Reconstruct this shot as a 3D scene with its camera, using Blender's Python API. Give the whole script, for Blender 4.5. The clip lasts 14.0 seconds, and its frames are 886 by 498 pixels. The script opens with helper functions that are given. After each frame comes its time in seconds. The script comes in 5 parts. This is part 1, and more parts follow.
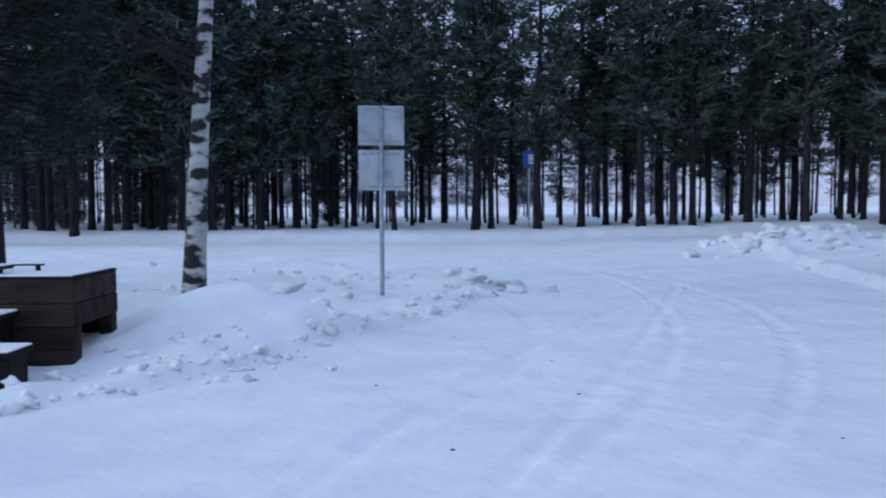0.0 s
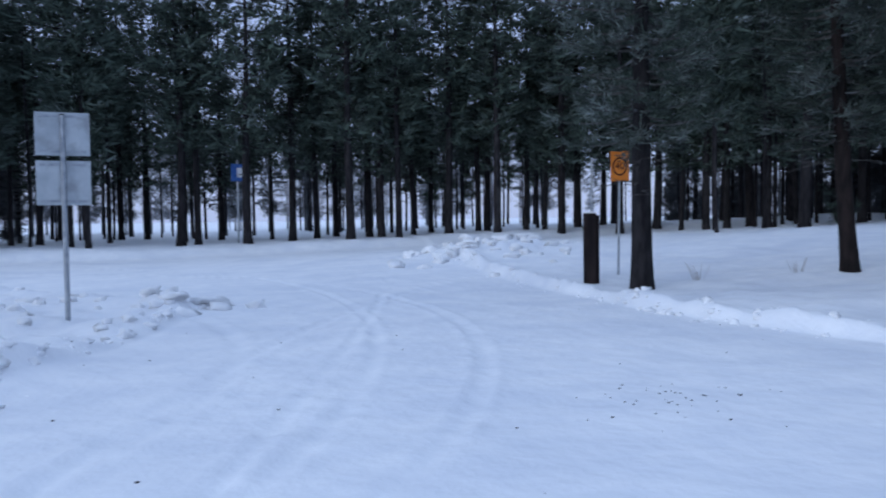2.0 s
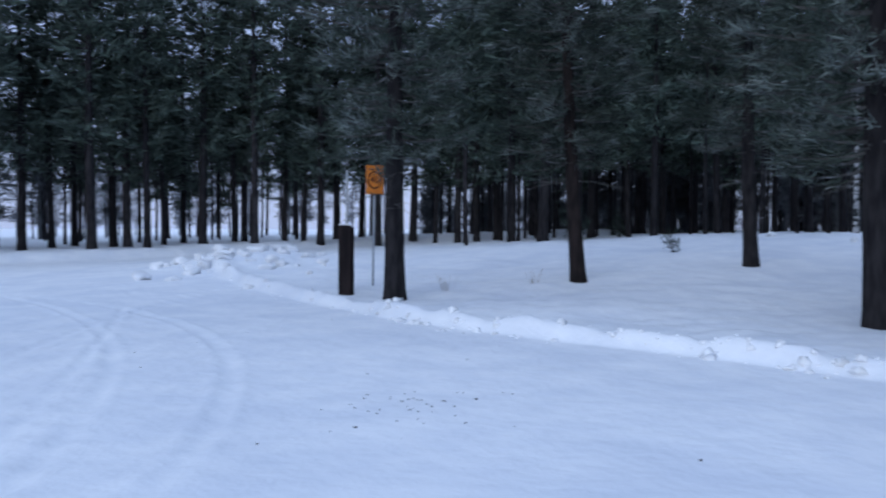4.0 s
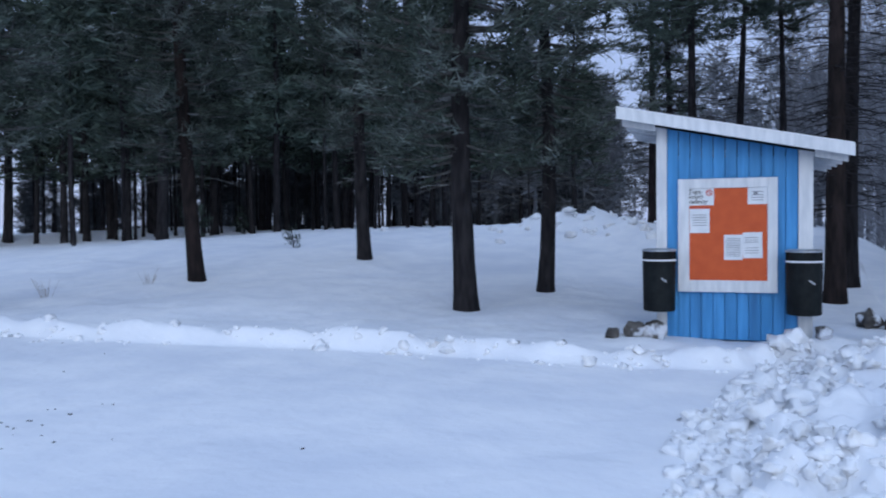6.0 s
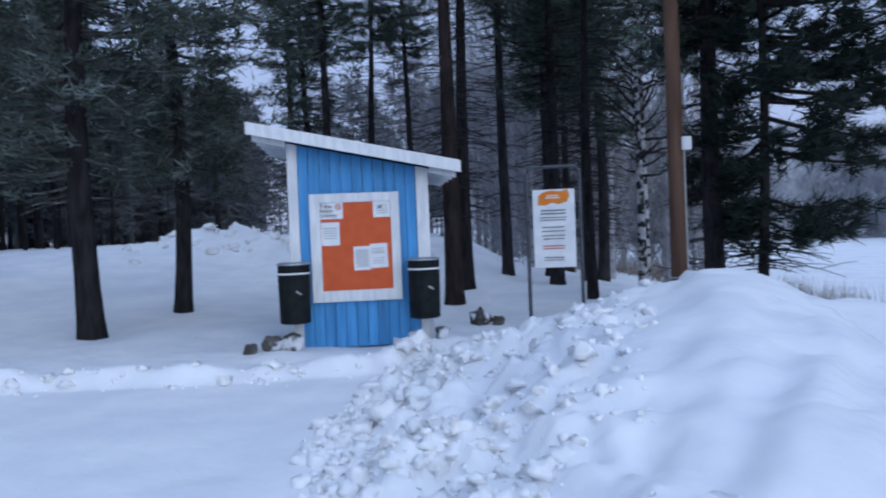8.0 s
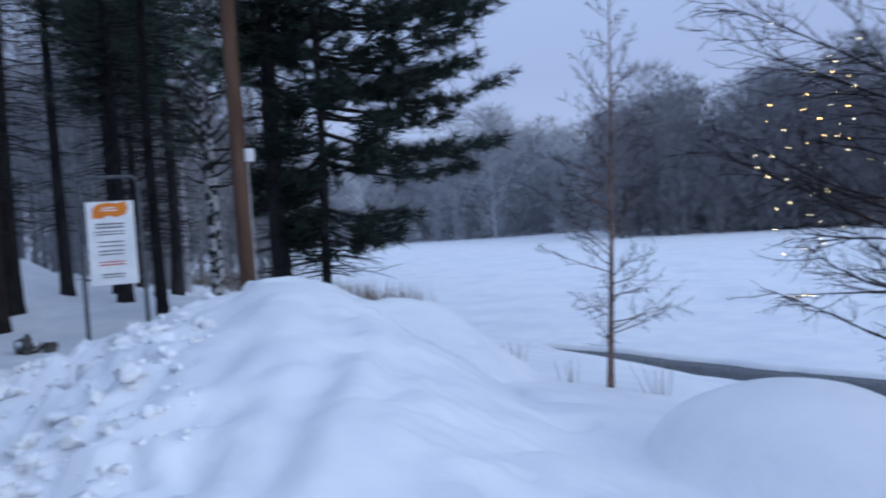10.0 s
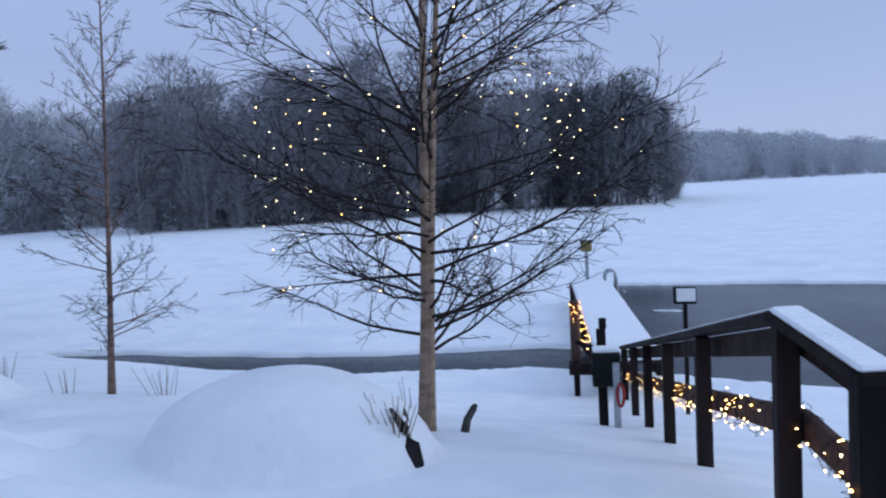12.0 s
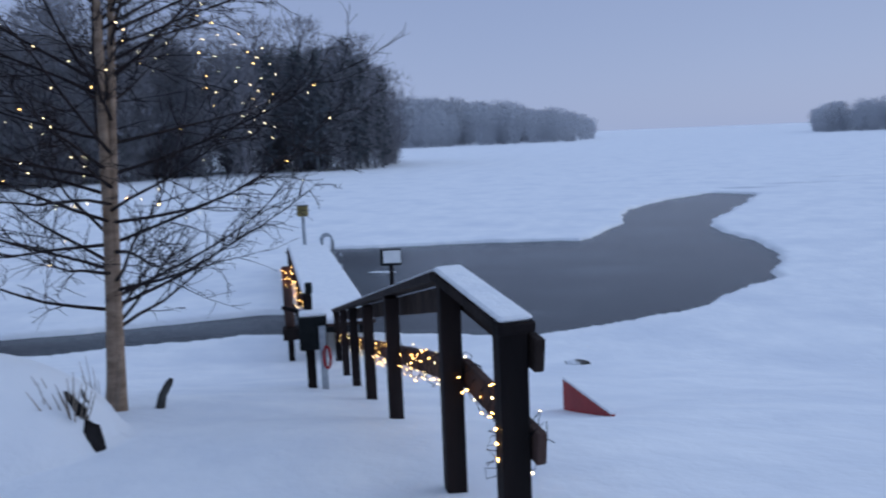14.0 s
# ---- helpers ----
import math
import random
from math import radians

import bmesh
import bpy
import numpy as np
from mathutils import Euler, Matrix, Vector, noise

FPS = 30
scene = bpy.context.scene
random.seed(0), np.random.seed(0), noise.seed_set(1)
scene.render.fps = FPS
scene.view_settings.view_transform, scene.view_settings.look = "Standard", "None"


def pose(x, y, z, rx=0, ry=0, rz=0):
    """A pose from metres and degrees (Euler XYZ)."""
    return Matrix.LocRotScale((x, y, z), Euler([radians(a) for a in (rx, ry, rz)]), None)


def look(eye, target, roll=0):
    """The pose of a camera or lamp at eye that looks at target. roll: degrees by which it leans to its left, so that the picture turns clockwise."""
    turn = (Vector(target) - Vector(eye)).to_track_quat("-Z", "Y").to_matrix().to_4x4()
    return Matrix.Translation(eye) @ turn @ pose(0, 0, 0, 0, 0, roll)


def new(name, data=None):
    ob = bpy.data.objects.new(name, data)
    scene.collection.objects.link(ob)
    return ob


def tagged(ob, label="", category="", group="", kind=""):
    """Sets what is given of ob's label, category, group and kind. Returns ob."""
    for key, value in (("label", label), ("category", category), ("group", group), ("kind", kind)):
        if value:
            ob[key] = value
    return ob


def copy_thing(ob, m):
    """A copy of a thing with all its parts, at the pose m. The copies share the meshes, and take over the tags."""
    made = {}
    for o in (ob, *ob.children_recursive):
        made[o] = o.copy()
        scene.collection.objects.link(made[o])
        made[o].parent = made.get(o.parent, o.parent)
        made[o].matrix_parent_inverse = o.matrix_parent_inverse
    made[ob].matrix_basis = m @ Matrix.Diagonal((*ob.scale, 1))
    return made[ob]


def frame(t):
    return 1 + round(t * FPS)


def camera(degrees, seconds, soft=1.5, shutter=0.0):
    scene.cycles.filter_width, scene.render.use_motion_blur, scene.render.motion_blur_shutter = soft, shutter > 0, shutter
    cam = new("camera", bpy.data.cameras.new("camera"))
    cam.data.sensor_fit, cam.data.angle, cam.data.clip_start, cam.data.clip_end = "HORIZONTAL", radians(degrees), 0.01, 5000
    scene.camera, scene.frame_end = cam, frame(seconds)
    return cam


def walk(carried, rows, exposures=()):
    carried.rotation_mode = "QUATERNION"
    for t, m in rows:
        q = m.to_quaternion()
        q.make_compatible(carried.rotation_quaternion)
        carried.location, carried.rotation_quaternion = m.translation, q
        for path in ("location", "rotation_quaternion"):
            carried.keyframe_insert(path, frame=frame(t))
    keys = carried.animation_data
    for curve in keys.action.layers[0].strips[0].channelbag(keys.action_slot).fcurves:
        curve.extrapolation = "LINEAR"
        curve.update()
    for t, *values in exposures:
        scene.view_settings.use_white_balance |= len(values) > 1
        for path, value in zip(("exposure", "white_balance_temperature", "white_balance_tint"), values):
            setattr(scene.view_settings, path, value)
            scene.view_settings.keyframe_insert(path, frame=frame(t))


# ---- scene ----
cam = camera(58.00, 14.0, soft=2.0, shutter=0.4)
PATH = [
    (0.0, pose(0.013, 0.464, 1.600, 87.01, 0.14, -1.90)),
    (0.5, pose(0.040, 0.462, 1.600, 87.15, -0.13, -5.18)),
    (1.0, pose(0.069, 0.459, 1.600, 87.62, 0.49, -8.76)),
    (1.5, pose(0.131, 0.445, 1.600, 87.84, 1.04, -16.43)),
    (2.0, pose(0.175, 0.429, 1.600, 87.84, 0.75, -22.15)),
    (2.2, pose(0.187, 0.425, 1.600, 87.93, 0.53, -23.71)),
    (4.3, pose(0.320, 0.336, 1.600, 88.45, 0.16, -43.41)),
    (4.5, pose(0.339, 0.317, 1.600, 88.30, 0.43, -46.72)),
    (5.0, pose(0.381, 0.264, 1.600, 87.98, 1.09, -55.18)),
    (5.5, pose(0.409, 0.219, 1.600, 88.07, 0.73, -61.62)),
    (6.0, pose(0.422, 0.192, 1.600, 88.23, 0.58, -65.28)),
    (6.5, pose(0.435, 0.161, 1.600, 87.99, 0.95, -69.53)),
    (7.0, pose(0.453, 0.102, 1.600, 88.35, 1.72, -77.08)),
    (7.2, pose(0.458, 0.076, 1.600, 88.60, 1.98, -80.29)),
    (9.3, pose(0.448, -0.119, 1.600, 88.09, 2.67, -105.13)),
    (9.5, pose(0.440, -0.146, 1.600, 88.14, 3.01, -108.58)),
    (10.0, pose(0.405, -0.227, 1.600, 87.83, 3.74, -119.50)),
    (10.5, pose(0.388, -0.304, 1.600, 87.07, 3.67, -129.54)),
    (11.0, pose(0.374, -0.367, 1.600, 86.49, 3.25, -138.66)),
    (11.5, pose(0.324, -0.377, 1.600, 85.87, 3.16, -147.81)),
    (12.0, pose(0.258, -0.397, 1.601, 85.45, 3.10, -152.71)),
    (12.5, pose(0.182, -0.421, 1.601, 84.89, 2.94, -155.11)),
    (13.0, pose(0.084, -0.450, 1.600, 84.00, 2.65, -160.39)),
    (13.5, pose(0.037, -0.445, 1.600, 83.24, 2.86, -165.88)),
    (14.0, pose(0.054, -0.453, 1.599, 81.98, 2.35, -172.32)),
]
walk(cam, PATH, [(0.0, -0.06), (4.5, 0.04), (7.0, 0.04), (9.5, -0.04), (11.0, -0.03), (12.5, -0.15), (14.0, -0.40)])

# ---------------------------------------------------------------- sky and sun
world = bpy.data.worlds.new("overcast_sky")
scene.world = world
world.use_nodes = True
wn, wl = world.node_tree.nodes, world.node_tree.links
wn.clear()
w_end = wn.new("ShaderNodeOutputWorld")
w_add = wn.new("ShaderNodeAddShader")
w_sky = wn.new("ShaderNodeTexSky")
w_sky.sky_type, w_sky.sun_disc = "NISHITA", False
w_sky.sun_elevation, w_sky.sun_rotation = radians(16), radians(250)
w_bg1 = wn.new("ShaderNodeBackground")
w_bg1.inputs["Strength"].default_value = 0.012
w_bg2 = wn.new("ShaderNodeBackground")
w_bg2.inputs["Strength"].default_value = 1.0
w_tc, w_sep = wn.new("ShaderNodeTexCoord"), wn.new("ShaderNodeSeparateXYZ")
w_cloud = wn.new("ShaderNodeTexNoise")
w_cloud.inputs["Scale"].default_value, w_cloud.inputs["Detail"].default_value = 1.6, 3.0
w_ramp = wn.new("ShaderNodeValToRGB")
w_ramp.color_ramp.elements[0].position, w_ramp.color_ramp.elements[0].color = 0.0, (0.41, 0.515, 0.81, 1)
w_ramp.color_ramp.elements[1].position, w_ramp.color_ramp.elements[1].color = 1.0, (0.565, 0.755, 1.15, 1)
e = w_ramp.color_ramp.elements.new(0.05)
e.color = (0.395, 0.50, 0.80, 1)
e = w_ramp.color_ramp.elements.new(0.18)
e.color = (0.345, 0.445, 0.735, 1)
e = w_ramp.color_ramp.elements.new(0.45)
e.color = (0.43, 0.58, 0.92, 1)
w_mad = wn.new("ShaderNodeMath")
w_mad.operation = "MULTIPLY_ADD"
w_mad.inputs[1].default_value = 0.10
wl.new(w_tc.outputs["Generated"], w_sep.inputs[0])
wl.new(w_tc.outputs["Generated"], w_cloud.inputs["Vector"])
wl.new(w_cloud.outputs["Fac"], w_mad.inputs[0])
wl.new(w_sep.outputs["Z"], w_mad.inputs[2])
w_sub = wn.new("ShaderNodeMath")
w_sub.operation = "SUBTRACT"
w_sub.inputs[1].default_value = 0.05
wl.new(w_mad.outputs[0], w_sub.inputs[0])
wl.new(w_sub.outputs[0], w_ramp.inputs["Fac"])
wl.new(w_ramp.outputs["Color"], w_bg2.inputs["Color"])
wl.new(w_sky.outputs["Color"], w_bg1.inputs["Color"])
wl.new(w_bg1.outputs[0], w_add.inputs[0])
wl.new(w_bg2.outputs[0], w_add.inputs[1])
wl.new(w_add.outputs[0], w_end.inputs["Surface"])

sun = new("sun", bpy.data.lights.new("sun", "SUN"))
sun.data.energy, sun.data.angle, sun.data.color = 0.85, radians(40), (0.82, 0.92, 1.0)
sun.matrix_world = look((-18, -6.5, 5.8), (0, 0, 0))


# ---------------------------------------------------------------- materials
def material(name, c1, c2, scale=6.0, rough=0.8, bump=0.3, bump_scale=40.0, detail=6.0, metal=0.0, stretch=(1, 1, 1),
             third=None, third_scale=1.2, third_at=(0.5, 0.7), vary=0.0, island=0.0, dist=0.02, spec=0.3):
    """Two colours by a noise, a third in larger patches, a fine relief, and a change of value from thing to thing."""
    m = bpy.data.materials.new(name)
    m.use_nodes = True
    n, l = m.node_tree.nodes, m.node_tree.links
    b = n["Principled BSDF"]
    tc, mp = n.new("ShaderNodeTexCoord"), n.new("ShaderNodeMapping")
    mp.inputs["Scale"].default_value = stretch
    l.new(tc.outputs["Object"], mp.inputs["Vector"])
    t1 = n.new("ShaderNodeTexNoise")
    t1.inputs["Scale"].default_value, t1.inputs["Detail"].default_value = scale, detail
    l.new(mp.outputs[0], t1.inputs["Vector"])
    r1 = n.new("ShaderNodeValToRGB")
    r1.color_ramp.elements[0].position, r1.color_ramp.elements[1].position = 0.35, 0.65
    r1.color_ramp.elements[0].color, r1.color_ramp.elements[1].color = (*c1, 1), (*c2, 1)
    l.new(t1.outputs["Fac"], r1.inputs["Fac"])
    col = r1.outputs["Color"]
    if third:
        t2 = n.new("ShaderNodeTexNoise")
        t2.inputs["Scale"].default_value, t2.inputs["Detail"].default_value = third_scale, 4.0
        l.new(mp.outputs[0], t2.inputs["Vector"])
        mr = n.new("ShaderNodeMapRange")
        mr.inputs["From Min"].default_value, mr.inputs["From Max"].default_value = third_at
        l.new(t2.outputs["Fac"], mr.inputs["Value"])
        mx = n.new("ShaderNodeMix")
        mx.data_type = "RGBA"
        l.new(mr.outputs[0], mx.inputs["Factor"])
        l.new(col, mx.inputs["A"])
        mx.inputs["B"].default_value = (*third, 1)
        col = mx.outputs["Result"]
    for amount, node, sock in ((vary, "ShaderNodeObjectInfo", "Random"), (island, "ShaderNodeNewGeometry", "Random Per Island")):
        if amount:
            src = n.new(node)
            mr = n.new("ShaderNodeMapRange")
            mr.inputs["To Min"].default_value, mr.inputs["To Max"].default_value = 1 - amount, 1 + amount
            l.new(src.outputs[sock], mr.inputs["Value"])
            hs = n.new("ShaderNodeHueSaturation")
            l.new(mr.outputs[0], hs.inputs["Value"])
            l.new(col, hs.inputs["Color"])
            col = hs.outputs["Color"]
    l.new(col, b.inputs["Base Color"])
    b.inputs["Roughness"].default_value, b.inputs["Metallic"].default_value = rough, metal
    b.inputs["Specular IOR Level"].default_value = spec
    if bump:
        t3 = n.new("ShaderNodeTexNoise")
        t3.inputs["Scale"].default_value, t3.inputs["Detail"].default_value = bump_scale, 5.0
        l.new(mp.outputs[0], t3.inputs["Vector"])
        bp = n.new("ShaderNodeBump")
        bp.inputs["Strength"].default_value, bp.inputs["Distance"].default_value = bump, dist
        l.new(t3.outputs["Fac"], bp.inputs["Height"])
        l.new(bp.outputs[0], b.inputs["Normal"])
    return m


def glow(name, colour, strength):
    m = bpy.data.materials.new(name)
    m.use_nodes = True
    b = m.node_tree.nodes["Principled BSDF"]
    b.inputs["Base Color"].default_value = (*colour, 1)
    b.inputs["Emission Color"].default_value = (*colour, 1)
    b.inputs["Emission Strength"].default_value = strength
    return m


SNOW = material("snow", (0.80, 0.82, 0.86), (0.88, 0.89, 0.91), 1.7, 0.75, 0.38, 5.0, third=(0.72, 0.75, 0.81), third_scale=0.45, third_at=(0.48, 0.75), dist=0.06)
CLOD = material("snow_clod", (0.86, 0.875, 0.90), (0.93, 0.935, 0.945), 7.0, 0.8, 0.5, 22.0, third=(0.62, 0.62, 0.61), third_scale=2.2, third_at=(0.66, 0.88), dist=0.03)
CAP = material("snow_cap", (0.80, 0.82, 0.86), (0.88, 0.89, 0.91), 9.0, 0.8, 0.4, 30.0)
WATER = material("open_water", (0.022, 0.027, 0.034), (0.035, 0.040, 0.047), 0.5, 0.2, 0.25, 6.0, stretch=(1, 2.2, 1), dist=0.03, third=(0.06, 0.07, 0.08), third_scale=0.25, spec=0.10)
BARK = material("pine_bark", (0.013, 0.012, 0.014), (0.036, 0.033, 0.035), 9.0, 0.95, 0.9, 22.0, stretch=(1, 1, 0.25), third=(0.055, 0.055, 0.06), third_scale=3.0, third_at=(0.62, 0.85), vary=0.25, dist=0.05, spec=0.12)
BARK_RED = material("red_pine_bark", (0.014, 0.012, 0.012), (0.038, 0.028, 0.027), 8.0, 0.95, 0.8, 22.0, stretch=(1, 1, 0.3), vary=0.2, dist=0.04, spec=0.12)
BARK_PALE = material("frosted_limb_bark", (0.04, 0.038, 0.036), (0.10, 0.10, 0.098), 6.0, 0.95, 0.4, 22.0, third=(0.34, 0.36, 0.38), third_scale=1.6, third_at=(0.58, 0.78), spec=0.12)
NEEDLES = material("pine_needles", (0.036, 0.053, 0.044), (0.074, 0.100, 0.082), 2.5, 0.8, 0.0, third=(0.15, 0.18, 0.175), third_scale=0.9, third_at=(0.55, 0.80), vary=0.2, island=0.45, spec=0.12)
NEEDLES_DARK = material("dark_pine_needles", (0.012, 0.020, 0.017), (0.028, 0.040, 0.034), 2.5, 0.8, 0.0, third=(0.06, 0.075, 0.07), third_scale=0.9, third_at=(0.6, 0.85), island=0.45, spec=0.1)
NEEDLES_FROST = material("frosted_pine_needles", (0.026, 0.037, 0.031), (0.056, 0.072, 0.060), 2.5, 0.8, 0.0, third=(0.20, 0.23, 0.22), third_scale=1.1, third_at=(0.48, 0.75), vary=0.2, island=0.5, spec=0.12)
BIRCH_BARK = material("birch_bark", (0.50, 0.49, 0.48), (0.36, 0.35, 0.35), 6.0, 0.85, 0.4, 20.0, stretch=(1, 1, 2.2), third=(0.02, 0.022, 0.022), third_scale=2.6, third_at=(0.46, 0.54))
BIRCH_TAN = material("tan_birch_bark", (0.20, 0.135, 0.095), (0.36, 0.26, 0.19), 7.0, 0.85, 0.5, 26.0, stretch=(1, 1, 2.0), third=(0.06, 0.045, 0.04), third_scale=5.0, third_at=(0.60, 0.70))
TWIG = material("birch_twig", (0.014, 0.011, 0.012), (0.034, 0.025, 0.025), 14.0, 0.85, 0.0, spec=0.12)
SAPLING = material("sapling_bark", (0.13, 0.075, 0.062), (0.22, 0.145, 0.12), 10.0, 0.85, 0.4, 30.0, third=(0.05, 0.035, 0.035), third_scale=6.0)
BLUE = material("blue_painted_board", (0.045, 0.235, 0.50), (0.068, 0.295, 0.60), 4.0, 0.55, 0.25, 30.0, stretch=(4, 4, 0.3), third=(0.03, 0.15, 0.34), third_scale=1.5, third_at=(0.5, 0.8), vary=0.12)
WHITE = material("white_paint", (0.60, 0.62, 0.64), (0.74, 0.75, 0.76), 5.0, 0.5, 0.2, 30.0, stretch=(3, 3, 0.5))
ORANGE = material("orange_board", (0.55, 0.085, 0.022), (0.62, 0.105, 0.028), 6.0, 0.6, 0.1, 30.0)
AMBER = material("amber_sign_face", (0.64, 0.175, 0.016), (0.70, 0.21, 0.022), 6.0, 0.5, 0.0)
PAPER = material("paper_sheet", (0.66, 0.68, 0.70), (0.78, 0.79, 0.80), 5.0, 0.6, 0.1, 20.0)
INK = material("grey_print", (0.14, 0.15, 0.17), (0.20, 0.21, 0.23), 30.0, 0.7, 0.0)
RED_INK = material("red_print", (0.50, 0.07, 0.06), (0.58, 0.10, 0.08), 20.0, 0.7, 0.0)
BLACK = material("black_plastic", (0.007, 0.009, 0.010), (0.015, 0.018, 0.019), 8.0, 0.6, 0.15, 60.0, spec=0.12)
GALV = material("galvanised_steel", (0.30, 0.33, 0.37), (0.44, 0.47, 0.50), 12.0, 0.45, 0.1, 60.0, metal=0.6)
DARK_STEEL = material("dark_grey_steel", (0.055, 0.06, 0.07), (0.10, 0.11, 0.12), 10.0, 0.5, 0.1, 60.0, metal=0.3)
PLATE = material("bare_aluminium_plate", (0.40, 0.44, 0.47), (0.52, 0.56, 0.58), 3.0, 0.5, 0.1, 20.0, metal=0.35, third=(0.33, 0.35, 0.37), third_scale=4.0)
WOOD_DARK = material("dark_stained_timber", (0.010, 0.0075, 0.008), (0.028, 0.020, 0.019), 5.0, 0.75, 0.5, 24.0, stretch=(1, 1, 0.2), vary=0.25, spec=0.12)
WOOD_BROWN = material("brown_weathered_timber", (0.022, 0.015, 0.013), (0.052, 0.036, 0.031), 5.0, 0.8, 0.5, 24.0, stretch=(0.25, 1, 1), vary=0.25, spec=0.12)
POLE_WOOD = material("creosoted_pole", (0.085, 0.045, 0.030), (0.145, 0.082, 0.056), 5.0, 0.85, 0.5, 24.0, stretch=(1, 1, 0.15))
BOARD_WORN = material("worn_brown_board", (0.050, 0.030, 0.026), (0.10, 0.062, 0.052), 6.0, 0.8, 0.4, 24.0, stretch=(1, 1, 0.3), spec=0.12)
RED = material("red_plastic", (0.30, 0.018, 0.022), (0.38, 0.03, 0.03), 6.0, 0.45, 0.1, 30.0)
ROOF_FELT = material("dark_roof_felt", (0.03, 0.03, 0.034), (0.06, 0.06, 0.065), 12.0, 0.9, 0.3, 60.0)
SIGN_BLUE = material("blue_sign_face", (0.03, 0.10, 0.32), (0.05, 0.14, 0.40), 6.0, 0.5, 0.0)
YELLOW = material("yellow_box", (0.20, 0.155, 0.055), (0.26, 0.20, 0.08), 9.0, 0.6, 0.1)
ROCK = material("dark_stone", (0.05, 0.045, 0.042), (0.14, 0.13, 0.12), 5.0, 0.9, 0.6, 18.0, third=(0.7, 0.72, 0.76), third_scale=4.0, third_at=(0.55, 0.62))
REED = material("dry_grass", (0.16, 0.13, 0.10), (0.27, 0.22, 0.18), 6.0, 0.9, 0.0, island=0.3)
BULB = glow("warm_bulb", (1.0, 0.50, 0.14), 26.0)
BULB_WHITE = glow("pale_bulb", (1.0, 0.76, 0.42), 14.0)
# woods with haze put into their colour, paler on the farther shores
WOOD_SHORE = material("haze_toned_birch_wood", (0.17, 0.172, 0.19), (0.23, 0.228, 0.25), 0.4, 0.95, 0.0, vary=0.22, island=0.12)
WOOD_BACK = material("misted_grey_wood", (0.21, 0.21, 0.225), (0.31, 0.31, 0.33), 0.5, 0.95, 0.0, vary=0.3, island=0.35, spec=0.1)
WOOD_FAR = material("haze_grey_wood", (0.42, 0.43, 0.46), (0.52, 0.53, 0.56), 0.3, 0.95, 0.0, vary=0.12, island=0.15)
WOOD_FARTHEST = material("haze_pale_wood", (0.42, 0.435, 0.47), (0.49, 0.505, 0.54), 0.2, 0.95, 0.0, vary=0.06, island=0.08)
# needles and trunks alike, lifted and blued to carry the wood's haze
DARK_WOOD = material("hazed_deep_pine", (0.08, 0.089, 0.098), (0.13, 0.142, 0.154), 0.6, 0.95, 0.0, vary=0.2, island=0.35, spec=0.1)
# pine tone paled to show mist between far trunks
PINE_MIST = material("haze_paled_pine", (0.18, 0.19, 0.21), (0.27, 0.285, 0.31), 0.6, 0.95, 0.0, vary=0.25, island=0.3, spec=0.12)


